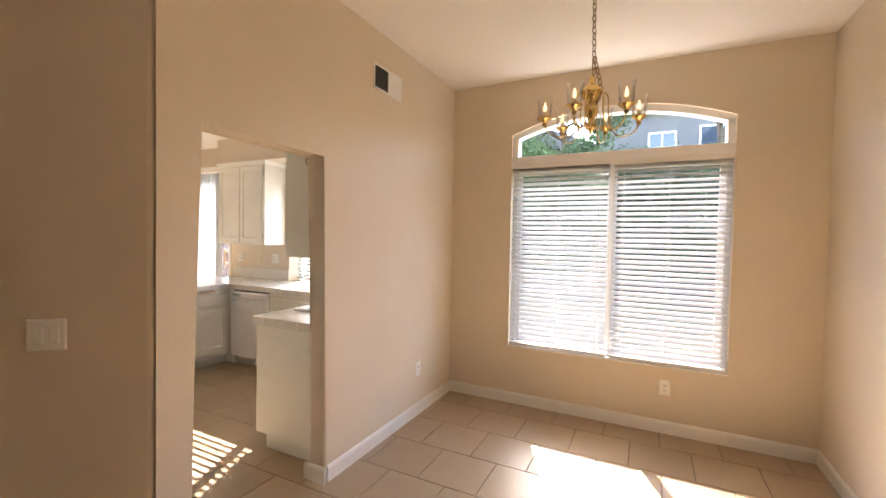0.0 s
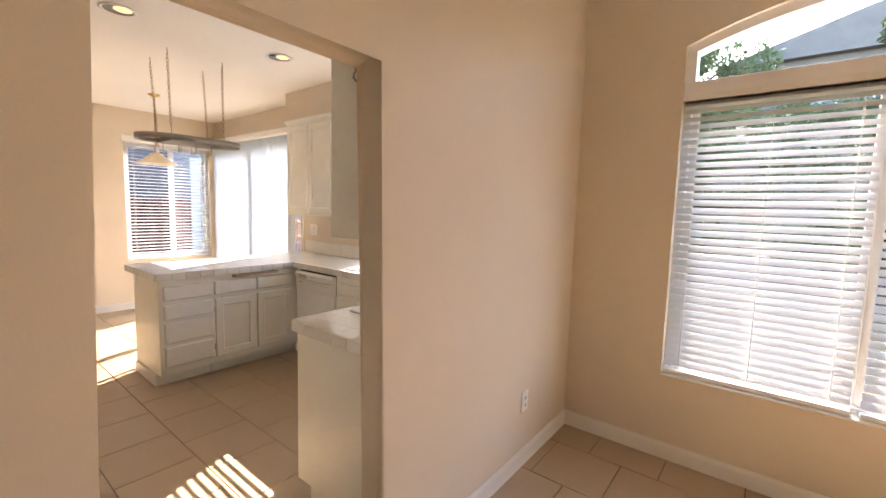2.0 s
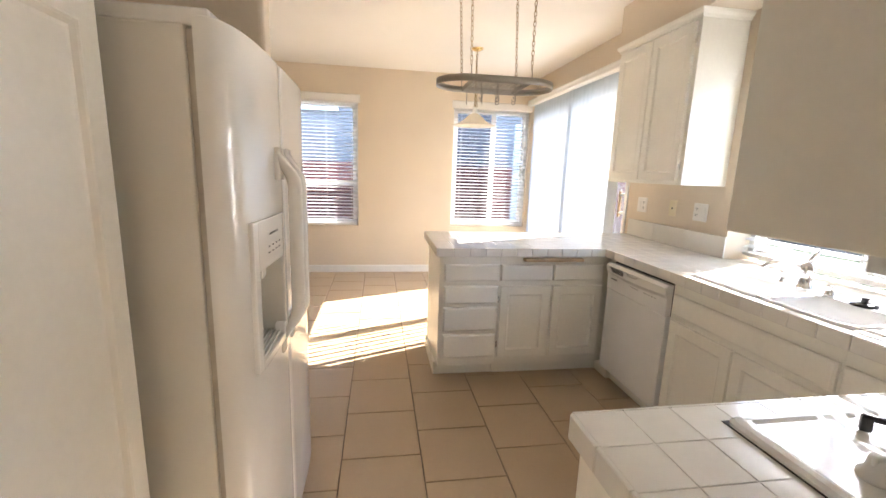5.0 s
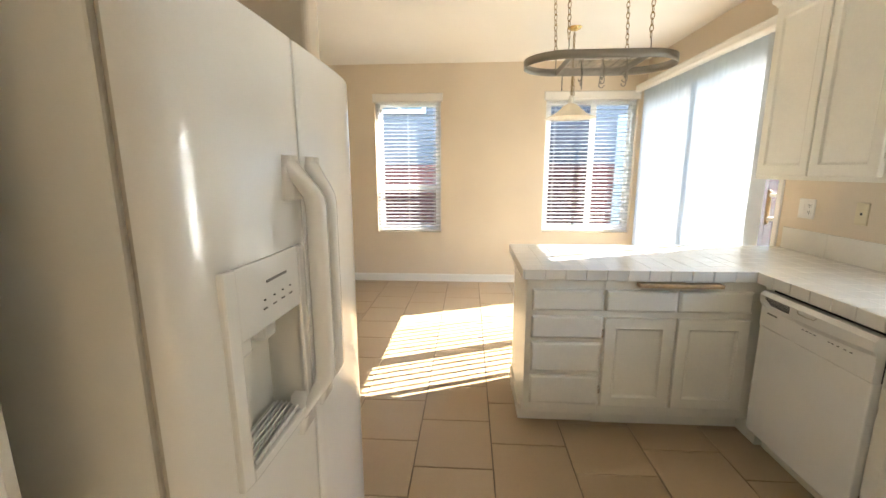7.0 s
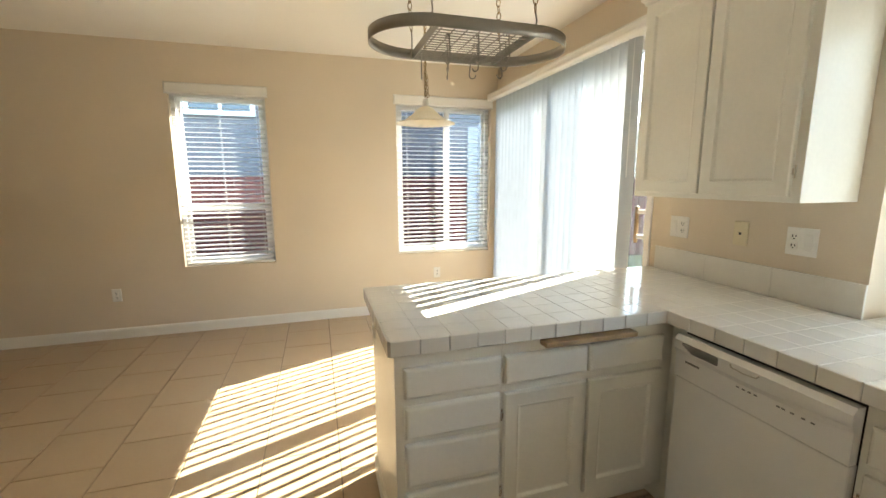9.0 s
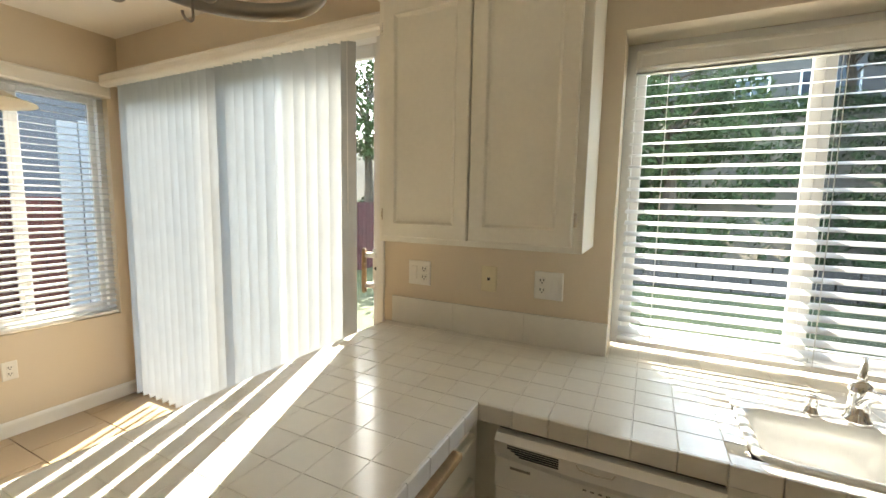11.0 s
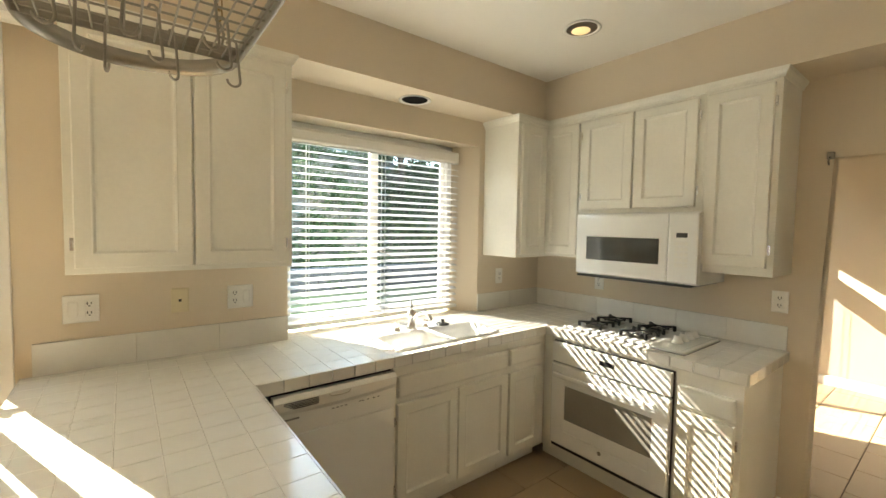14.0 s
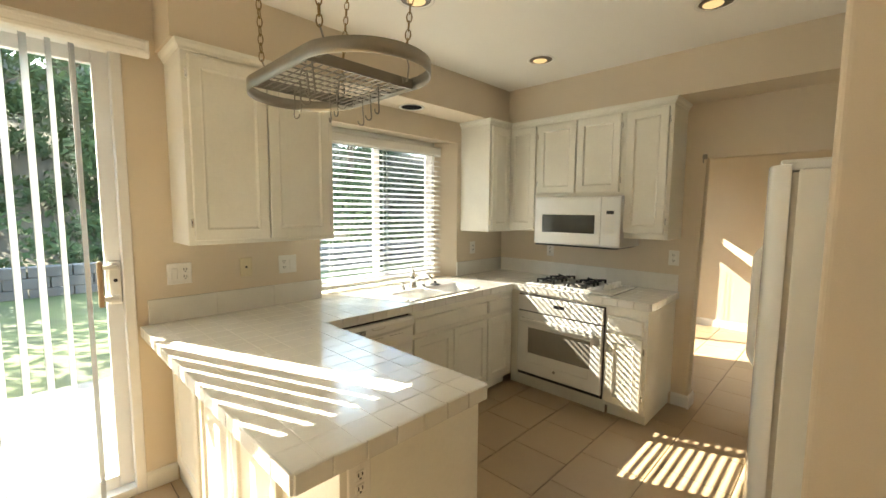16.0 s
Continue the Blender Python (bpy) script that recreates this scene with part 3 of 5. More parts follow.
cab_door(ob, 3.17, 3.58, 0.11, 0.80, fn_b, 1)
cab_door(ob, 2.72, 3.13, 0.11, 0.80, fn_b)
bb = thing("bread_board", (-3.9, 3.12, 0.835), "oak pull-out bread board under the counter edge", "board")
bm = bmesh.new()
box(bm, (-4.2, 2.919, 0.826), (FP + 0.048, 3.325, 0.846), None, 0.005, 2)
part("board", bm, WOOD, bb)

# dishwasher
dw = thing("dishwasher", (-3.5, 3.7, 0), "white dishwasher with black-slotted vent under the counter", "dishwasher")
bm = bmesh.new()
box(bm, (-3.79, 3.53, 0.11), (-3.208, KY - 0.03, 0.85))
part("body", bm, BLACKP, dw, "dark dishwasher cavity")
bm = bmesh.new()
box(bm, (-3.786, 0.115, -0.01), (-3.212, 0.665, 0.028), fn_n, 0.006, 2)
part("door", bm, APPL, dw)
bm = bmesh.new()
N = 12
for k in range(N):
    a, b = -3.786 + 0.574 * k / N, -3.786 + 0.574 * (k + 1) / N
    d0, d1 = (0.012 * math.sin(math.pi * k / N), 0.012 * math.sin(math.pi * (k + 1) / N))
    prof0 = [(0.668, 0.0), (0.668, 0.03), (0.765 - d0, 0.032), (0.785 - d0, 0.043), (0.82, 0.046), (0.838, 0.03), (0.838, 0.0)]
    prof1 = [(0.668, 0.0), (0.668, 0.03), (0.765 - d1, 0.032), (0.785 - d1, 0.043), (0.82, 0.046), (0.838, 0.03), (0.838, 0.0)]
    A = [bm.verts.new(fn_n(a, v, w)) for v, w in prof0]
    B = [bm.verts.new(fn_n(b, v, w)) for v, w in prof1]
    for i in range(len(A) - 1):
        bm.faces.new((A[i], A[i + 1], B[i + 1], B[i]))
    if k in (0, N - 1):
        bm.faces.new(A if k == 0 else B)
bmesh.ops.remove_doubles(bm, verts=bm.verts, dist=1e-5)
panel = part("control_panel", bm, APPL, dw)
for k in range(5):
    bm = bmesh.new()
    box(bm, (-3.747 + 0.012 * max(0, k - 1), 0.812 - 0.0065 * k, 0.0445), (-3.60, 0.8148 - 0.0065 * k, 0.0475), fn_n)
    part("vent_slot", bm, BLACKP, panel)
bm = bmesh.new()
tube(bm, [fn_n(-3.553, 0.815, 0.048), fn_n(-3.545, 0.806, 0.052), fn_n(-3.50, 0.803, 0.053), fn_n(-3.462, 0.806, 0.052), fn_n(-3.455, 0.815, 0.048)], 0.0022, 6)
part("latch", bm, GASK, panel)
for u in (-3.53, -3.51, -3.49, -3.47, -3.40, -3.385, -3.36, -3.36, -3.33, -3.305):
    bm = bmesh.new()
    box(bm, (u - 0.005, 0.738, 0.031), (u + 0.005, 0.742, 0.0335), fn_n)
    part("print_mark", bm, INK, panel)
bm = bmesh.new()
box(bm, (-3.74, 0.735, 0.031), (-3.68, 0.742, 0.0335), fn_n)
part("maker_mark", bm, INK, panel, "dark plain maker mark")
bm = bmesh.new()
box(bm, (-3.79, 3.58, 0.0), (-3.208, 3.6, 0.11))
part("kick_plate", bm, CAB, dw)

# sink base
ob = thing("base_cabinet", (-2.8, 3.8, 0), "cream painted sink cabinet with wide false drawer over two doors", "cabinet", "base cabinets")
carcass(ob, [((-3.208, FN, 0.10), (-2.39, 3.53, 0.853)), ((-3.208, 3.53, 0.10), (-3.19, KY, 0.853)), ((-3.208, 3.59, 0.0), (-2.39, 3.60, 0.10))])
cab_drawer(ob, -3.187, -2.398, 0.692, 0.80, fn_n)
cab_door(ob, -3.187, -2.796, 0.13, 0.66, fn_n, -1)
cab_door(ob, -2.790, -2.398, 0.13, 0.66, fn_n)
ob = thing("base_cabinet", (-2.2, 3.8, 0), "narrow cream painted corner cabinet with drawer and door", "cabinet", "base cabinets")
carcass(ob, [((-2.39, FN, 0.10), (FE, 3.56, 0.853)), ((-2.39, 3.59, 0.0), (FE, 3.60, 0.10)), ((FE, 3.445, 0.10), (FE + 0.02, 3.51, 0.853))])
cab_drawer(ob, -2.379, -2.085, 0.70, 0.80, fn_n)
cab_door(ob, -2.379, -2.085, 0.13, 0.655, fn_n)
ob = thing("base_cabinet", (-1.75, 2.5, 0), "cream painted end cabinet with drawer and door beside the oven", "cabinet", "base cabinets")
carcass(ob, [((FE, 2.385, 0.10), (KX, 2.675, 0.853)), ((-1.945, 2.40, 0.0), (KX, 2.675, 0.10))])
cab_drawer(ob, 2.412, 2.662, 0.67, 0.778, fn_e)
cab_door(ob, 2.412, 2.662, 0.13, 0.65, fn_e, -1)

# wall oven under the cooktop
ov = thing("oven", (-1.8, 3.07, 0), "white built-in oven with tinted window and black digital clock", "oven")
bm = bmesh.new()
box(bm, (FE + 0.012, 2.677, 0.10), (KX - 0.02, 3.445, 0.852))
part("body", bm, CAB, ov)
bm = bmesh.new()
box(bm, (2.684, 0.133, -0.008), (3.430, 0.832, 0.004), fn_e)
part("surround", bm, BLACKP, ov, "black trim round the oven")
bm = bmesh.new()
box(bm, (2.689, 0.700, 0), (3.425, 0.826, 0.028), fn_e, 0.005, 2)
cp = part("control_panel", bm, APPL, ov)
bm = bmesh.new()
box(bm, (2.995, 0.757, 0.027), (3.093, 0.787, 0.031), fn_e, 0.002)
part("clock", bm, BLACKP, cp, "black digital clock window")
bm = bmesh.new()
rings_door(bm, 2.95, 3.24, 0.722, 0.808, lambda a, b, c: fn_e(a, b, 0.0265 + c), ((0, 0), (0, 0.003), (0.004, 0.0035)))
part("key_panel", bm, APPS, cp)
bm = bmesh.new()
rings_door(bm, 2.689, 3.425, 0.165, 0.688, fn_e, ((0, 0), (0, 0.028), (0.006, 0.034), (0.095, 0.034), (0.10, 0.031)))
od = part("oven_door", bm, APPL, ov)
bm = bmesh.new()
rings_door(bm, 2.775, 3.318, 0.345, 0.560, lambda a, b, c: fn_e(a, b, 0.031 + c), ((0, 0), (0, 0.003), (0.003, 0.004)))
part("window", bm, DKGLASS, od, "tinted oven window")
bm = bmesh.new()
box(bm, (2.735, 0.615, 0.058), (3.385, 0.645, 0.078), fn_e, 0.009, 3)
for u in (2.76, 3.35):
    box(bm, (u, 0.618, 0.03), (u + 0.03, 0.642, 0.062), fn_e, 0.004)
part("handle", bm, APPL, od, "", True)
bm = bmesh.new()
lathe(bm, [(0.001, 0.003), (0.011, 0.003), (0.012, 0)], (0, 0, 0), 16, lambda x, y, z: fn_e(3.07 + x, 0.235 + y, 0.034 + z))
part("badge", bm, STEEL, od, "small round plain badge")
bm = bmesh.new()
box(bm, (2.692, 0.146, 0.0), (3.422, 0.161, 0.022), fn_e, 0.003)
part("vent_strip", bm, BLACKP, ov, "black vent strip under the door")
kick(ov, (-1.955, 2.695, 0.0), (-1.94, 3.56, 0.10))


# ---- wall cabinets ----
UN, UE = 3.782, -1.752
un, ue = north(UN), facing_west(UE)


def crown(ob, pts):
    """A small moulding along a cabinet's top, on points in plan with the way out at each."""
    bm = bmesh.new()
    prof = [(0.0, 2.292), (0.006, 2.295), (0.010, 2.308), (0.022, 2.322), (0.026, SOFF - 0.002), (0.0, SOFF - 0.002)]
    loops = [[bm.verts.new((x + ox * d, y + oy * d, z)) for d, z in prof] for x, y, ox, oy in pts]
    for A, B in zip(loops, loops[1:]):
        for i in range(len(prof)):
            bm.faces.new((A[i], A[(i + 1) % len(prof)], B[(i + 1) % len(prof)], B[i]))
    bm.faces.new(loops[0])
    bm.faces.new(loops[-1][::-1])
    part("crown_moulding", bm, CAB, ob)


ob = thing("wall_cabinet", (-4.0, 3.93, 1.355), "cream painted wall cabinet with two panelled doors", "cabinet", "wall cabinets")
carcass(ob, [((-4.422, UN, 1.35), (-3.612, KY, SOFF - 0.002))])
cab_door(ob, -4.395, -4.022, 1.372, 2.275, un, -1)
cab_door(ob, -4.014, -3.645, 1.372, 2.275, un, 1)
crown(ob, [(-4.422, KY, -1, 0), (-4.422, UN, -1, -1), (-3.612, UN, 1, -1), (-3.612, KY, 1, 0)])
ob = thing("wall_cabinet", (-2.1, 3.93, 1.355), "narrow cream painted wall cabinet beside the sink window", "cabinet", "wall cabinets")
carcass(ob, [((-2.075, 3.752, 1.345), (UE, KY, SOFF - 0.002)), ((UE, UN, 1.345), (KX, KY, SOFF - 0.002))])
cab_door(ob, -2.045, -1.785, 1.365, 2.275, north(3.752))
crown(ob, [(-2.075, KY, -1, 0), (-2.075, 3.752, -1, -1), (UE, 3.752, 0, -1)])
ob = thing("wall_cabinet", (-1.6, 3.6, 1.355), "cream painted corner wall cabinet with one panelled door", "cabinet", "wall cabinets")
carcass(ob, [((UE, 3.462, 1.355), (KX, UN, SOFF - 0.002))])
cab_door(ob, 3.478, 3.757, 1.372, 2.275, ue)
crown(ob, [(UE, UN, -1, 0), (UE, 3.462, -1, 0)])
ob = thing("wall_cabinet", (-1.6, 3.08, 1.66), "short cream painted wall cabinet with two doors over the microwave", "cabinet", "wall cabinets")
carcass(ob, [((UE, 2.705, 1.66), (KX, 3.462, SOFF - 0.002))])
cab_door(ob, 3.098, 3.452, 1.685, 2.275, ue, 1)
cab_door(ob, 2.735, 3.085, 1.685, 2.275, ue, -1)
crown(ob, [(UE, 3.462, -1, 0), (UE, 2.705, -1, 0)])
ob = thing("wall_cabinet", (-1.6, 2.53, 1.355), "cream painted wall cabinet with one tall door at the end", "cabinet", "wall cabinets")
carcass(ob, [((UE, 2.375, 1.330), (KX, 2.705, SOFF - 0.002))])
cab_door(ob, 2.402, 2.690, 1.372, 2.275, ue, -1)
crown(ob, [(UE, 2.705, -1, 0), (UE, 2.375, -1, -1), (KX, 2.375, 0, -1)])

# microwave
mw = thing("microwave", (-1.6, 3.07, 1.25), "white over-range microwave with dark window under the cabinet", "microwave")
MX = -1.79
fm = facing_west(MX)
bm = bmesh.new()
box(bm, (MX, 2.685, 1.252), (KX, 3.44, 1.658), None, 0.004)
part("body", bm, APPL, mw)
bm = bmesh.new()
rings_door(bm, 2.842, 3.436, 1.262, 1.650, fm, ((0, 0), (0, 0.030), (0.003, 0.034), (0.02, 0.036), (0.05, 0.036)))
md = part("door", bm, APPL, mw)
bm = bmesh.new()
rings_door(bm, 2.888, 3.355, 1.357, 1.505, lambda a, b, c: fm(a, b, 0.0345 + c), ((0, 0), (0, 0.003), (0.004, 0.004)))
part("window", bm, MWGLASS, md, "dark microwave window")
bm = bmesh.new()
rings_door(bm, 2.685, 2.8405, 1.262, 1.650, fm, ((0, 0), (0, 0.030), (0.003, 0.034), (0.014, 0.036)))
mc = part("control_panel", bm, APPL, mw)
bm = bmesh.new()
box(bm, (2.738, 1.514, 0.033), (2.795, 1.54, 0.0375), fm)
part("display", bm, BLACKP, mc, "small black display")
for r in range(5):
    for c in range(3):
        bm = bmesh.new()
        box(bm, (2.732 + 0.025 * c, 1.35 + 0.030 * r, 0.034), (2.752 + 0.025 * c, 1.370 + 0.030 * r, 0.0368), fm, 0.001)
        part("key", bm, APPS, mc)
bm = bmesh.new()
box(bm, (MX - 0.02, 2.72, 1.240), (KX, 3.43, 1.252))
part("underside_grille", bm, BLACKP, mw, "dark vent underside")

# pantry and refrigerator
pn = thing("pantry_cabinet", (-2.0, 1.3, 0), "tall cream painted pantry cabinet with panelled doors", "cabinet")
bm = bmesh.new()
box(bm, (-2.232, 1.09, 0), (-1.80, 1.466, 2.9), None, 0.002)
box(bm, (-1.80, 1.36, 0), (KX, 1.466, 2.9))
part("body", bm, CAB, pn)
fs = lambda u, v, w: (u, 1.466 + w, v)
cab_door(pn, -2.205, -1.82, 0.12, 1.665, fs)
cab_door(pn, -2.205, -1.82, 1.70, 2.30, fs)

fr = thing("refrigerator", (-2.78, 1.3, 0), "white side-by-side refrigerator with ice and water dispenser", "refrigerator")
RX0, RX1, SPL = -3.265, -2.328, -2.734
bm = bmesh.new()
box(bm, (RX0, 0.96, 0.03), (RX1, 1.575, 1.672), None, 0.006, 2)
box(bm, (RX0 + 0.02, 1.0, 0.0), (RX1 - 0.02, 1.56, 0.03))
part("body", bm, APPS, fr)
bm = bmesh.new()
box(bm, (RX0 + 0.012, 1.575, 0.05), (RX1 - 0.012, 1.592, 1.664))
part("gasket", bm, GASK, fr, "grey door gasket")


def front(u):
    """How far out the bowed front stands at u."""
    s = min(1, max(0, (u - RX0) / (RX1 - RX0)))
    return 1.618 + 0.056 * (1 - abs(2 * s - 1) ** 5) ** 0.6


REC = (-2.660, -2.432, 0.865, 1.112)


def fridge_door(a, b, hole=None):
    """A bowed door slab from a to b; a hole leaves room for the dispenser recess."""
    bm = bmesh.new()
    n = 26
    us = [a + (b - a) * k / n for k in range(n + 1)]
    zs = [0.06, 1.690]
    if hole:
        us = sorted([u for u in us if min(abs(u - hole[0]), abs(u - hole[1])) > 0.006] + [hole[0], hole[1]])
        zs = [0.06, hole[2], hole[3], 1.690]
    cols = [(u, front(u) - (0.003 if min(u - a, b - u) < 1e-6 else 0)) for u in us]
    for k in range(len(cols) - 1):
        (u0, w0), (u1, w1) = cols[k], cols[k + 1]
        for z0, z1 in zip(zs, zs[1:]):
            if hole and z0 == hole[2] and hole[0] - 1e-6 <= u0 and u1 <= hole[1] + 1e-6:
                continue
            bm.faces.new([bm.verts.new(p) for p in ((u0, w0, z0), (u1, w1, z0), (u1, w1, z1), (u0, w0, z1))])
        for z in (0.06, 1.690):
            bm.faces.new([bm.verts.new(p) for p in ((u0, w0, z), (u1, w1, z), (u1, 1.592, z), (u0, 1.592, z))])
    for u, w in (cols[0], cols[-1]):
        for z0, z1 in zip(zs, zs[1:]):
            bm.faces.new([bm.verts.new(p) for p in ((u, w, z0), (u, 1.592, z0), (u, 1.592, z1), (u, w, z1))])
    bmesh.ops.remove_doubles(bm, verts=bm.verts, dist=1e-5)
    bmesh.ops.recalc_face_normals(bm, faces=bm.faces[:])
    es = [e for e in bm.edges if e.is_manifold and e.calc_face_angle(0) > 0.7]
    bmesh.ops.bevel(bm, geom=es, offset=0.0045, segments=3, affect="EDGES", profile=0.5)
    return bm


bm = fridge_door(SPL + 0.0025, RX1, REC)
fd = part("freezer_door", bm, APPL, fr, "", True)
bm = fridge_door(RX0, SPL - 0.0025)
rd = part("fridge_door", bm, APPL, fr, "", True)


def grip(parent, u, sgn):
    """A moulded bow handle: broad pads on the door at both ends, a slimmer bar standing off between them."""
    bm = bmesh.new()
    loops = []
    n = 28
    for k in range(n + 1):
        t = k / n
        z = 0.82 + 0.62 * t
        e = min(t, 1 - t) / 0.17
        rise = 0.0 if e <= 0 else (1.0 if e >= 1 else e * e * (3 - 2 * e))
        out = 1.668 + 0.050 * rise
        half = 0.042 - 0.024 * rise
        thick = 0.013 + 0.010 * math.sqrt(rise)
        shift = sgn * 0.028 * (1 - rise)
        if k in (0, n):
            half, thick = half * 0.8, 0.008
        ring = []
        for a in range(12):
            w = 2 * math.pi * a / 12
            ca, sa = math.cos(w), math.sin(w)
            ring.append(bm.verts.new((u + shift + half * math.copysign(abs(ca) ** 0.6, ca), out + thick * math.copysign(abs(sa) ** 0.6, sa), z)))
        loops.append(ring)
    for A, B in zip(loops, loops[1:]):
        for k in range(12):
            bm.faces.new((A[k], A[(k + 1) % 12], B[(k + 1) % 12], B[k]))
    bm.faces.new(loops[0][::-1])
    bm.faces.new(loops[-1])
    for z in (0.80, 1.345):
        rr = [(u + sgn * 0.028 - 0.042, z), (u + sgn * 0.028 + 0.042, z), (u + sgn * 0.028 + 0.034, z + 0.095), (u + sgn * 0.028 - 0.034, z + 0.095)]
        A = [bm.verts.new((x, 1.655, q)) for x, q in rr]
        B = [bm.verts.new((x, 1.682, q)) for x, q in rr]
        bm.faces.new(B)
        for k in range(4):
            bm.faces.new((A[k], A[(k + 1) % 4], B[(k + 1) % 4], B[k]))
    part("handle", bm, APPL, parent, "white moulded bow handle", True)


grip(fd, SPL + 0.036, 1)
grip(rd, SPL - 0.036, -1)
fq = lambda u, v, w: (u, front(u) + w, v)
bm = bmesh.new()
box(bm, (REC[0], REC[3], -0.006), (REC[1], 1.245, 0.0095), fq, 0.003, 2)
di = part("dispenser", bm, APPL, fd, "white dispenser panel with printed keys")
for a, b, p, q in ((-2.690, REC[0], 0.84, 1.245), (REC[1], -2.402, 0.84, 1.245), (REC[0], REC[1], 0.84, REC[2])):
    bm = bmesh.new()
    box(bm, (a, p, -0.006), (b, q, 0.012), fq, 0.005, 2)
    part("surround", bm, APPL, di)
bm = bmesh.new()
q = [bm.verts.new((u, y, z)) for u, z in ((REC[0], REC[2]), (REC[1], REC[2]), (REC[1], REC[3]), (REC[0], REC[3])) for y in (front(u) + 0.002, 1.60)]
for k in range(4):
    bm.faces.new((q[2 * k], q[(2 * k + 2) % 8], q[(2 * k + 3) % 8], q[2 * k + 1]))
bm.faces.new((q[1], q[3], q[5], q[7]))
part("recess", bm, APPS, di, "shaded dispenser recess")
for k in range(6):
    bm = bmesh.new()
    y = 1.612 + 0.011 * k
    box(bm, (REC[0] + 0.01, y, 0.866), (REC[1] - 0.01, y + 0.006, 0.876), None, 0.002)
    part("drip_rib", bm, APPL, di)
for u in (-2.60, -2.50):
    bm = bmesh.new()
    box(bm, (u - 0.026, 1.605, 1.055), (u + 0.026, 1.64, 1.11), None, 0.008, 2)
    part("spout", bm, APPL, di)
for k in range(4):
    u = -2.615 + 0.035 * k
    bm = bmesh.new()
    box(bm, (u - 0.0022, 1.167, 0.008), (u + 0.0022, 1.1695, 0.0105), fq)
    part("key_mark", bm, BLACKP, di)
    bm = bmesh.new()
    box(bm, (u - 0.006, 1.150, 0.008), (u + 0.006, 1.1525, 0.0102), fq)
    part("key_text", bm, INK, di)
bm = bmesh.new()
box(bm, (-2.60, 1.199, 0.008), (-2.52, 1.2035, 0.0104), fq)
part("maker_mark", bm, INK, di, "dark plain maker mark")
for a, b in ((RX1 - 0.16, RX1 - 0.005), (RX0 + 0.012, RX0 + 0.16)):
    bm = bmesh.new()
    box(bm, (a, 1.28, 1.670), (b, 1.625, 1.706), None, 0.009, 3)
    part("hinge_cover", bm, APPL, fr, "white hinge cover")


# ---- counters ----
CT, CE = 0.91, 0.856
cn = thing("countertop", (-3.0, 3.8, 0.86), "white glazed tile countertop round the kitchen and peninsula", "countertop")
SK = (-3.16, -2.41, 3.535, 3.91)
for x0, y0, x1, y1 in ((-4.585, 2.347, -3.855, 3.49), (-4.585, 3.49, SK[0], KY), (SK[0], 3.49, SK[1], SK[2]), (SK[0], SK[3], SK[1], KY), (SK[1], 3.49, KX, KY), (-2.045, 2.37, KX, 3.49), (SINKW[0], KY, SINKW[1], 4.235)):
    bm = bmesh.new()
    box(bm, (x0, y0, CE), (x1, y1, CT - 0.0006))
    part("base", bm, CGROUT, cn, "pale grout bed")
TP, TG = 0.1075, 0.0018
_tiles = {}


def tile_mesh(name, sx, sy, sz, material, bev):
    """A shared tile block with softened top edges, its corner at the origin."""
    key = (name, round(sx, 4), round(sy, 4), round(sz, 4))
    if key not in _tiles:
        b = bev
        V = [(0, 0, 0), (sx, 0, 0), (sx, sy, 0), (0, sy, 0), (0, 0, sz - b), (sx, 0, sz - b), (sx, sy, sz - b), (0, sy, sz - b), (b, b, sz), (sx - b, b, sz), (sx - b, sy - b, sz), (b, sy - b, sz)]
        F = [(0, 1, 5, 4), (1, 2, 6, 5), (2, 3, 7, 6), (3, 0, 4, 7), (4, 5, 9, 8), (5, 6, 10, 9), (6, 7, 11, 10), (7, 4, 8, 11), (8, 9, 10, 11)]
        me = bpy.data.meshes.new(name)
        me.from_pydata(V, [], F)
        me.materials.append(material)
        _tiles[key] = me
    return _tiles[key]


def tile_field(x0, y0, x1, y1, ox, oy, hole=None):
    """Counter tiles over a rectangle, in a grid that starts at ox, oy."""
    i0, i1 = math.floor((x0 - ox) / TP), math.ceil((x1 - ox) / TP)
    j0, j1 = math.floor((y0 - oy) / TP), math.ceil((y1 - oy) / TP)
    for i in range(i0, i1):
        for j in range(j0, j1):
            a, b = max(ox + i * TP, x0) + TG / 2, min(ox + (i + 1) * TP, x1) - TG / 2
            c, d = max(oy + j * TP, y0) + TG / 2, min(oy + (j + 1) * TP, y1) - TG / 2
            if b - a < 0.012 or d - c < 0.012:
                continue
            if hole and a > hole[0] - 0.02 and b < hole[1] + 0.02 and c > hole[2] - 0.02 and d < hole[3] + 0.02:
                continue
            if hole and b > hole[0] and a < hole[1] and d > hole[2] and c < hole[3]:
                if c < hole[2]:
                    d = hole[2]
                elif d > hole[3]:
                    c = hole[3]
                elif a < hole[0]:
                    b = hole[0]
                else:
                    a = hole[1]
                if b - a < 0.01 or d - c < 0.01:
                    continue
            piece("tile", tile_mesh("counter_tile", b - a, d - c, 0.006, CTILE, 0.0012), cn, Matrix.Translation((a, c, CT - 0.005)))


tile_field(-4.585, 2.347, -3.855, 3.49, -3.855, 2.347)
tile_field(-4.585, 3.49, KX, KY, -3.855, 3.49, SK)
tile_field(SINKW[0], KY, SINKW[1], 4.235, -3.855, 3.49)
tile_field(-2.045, 2.37, KX, 3.49, -2.045, 2.37)


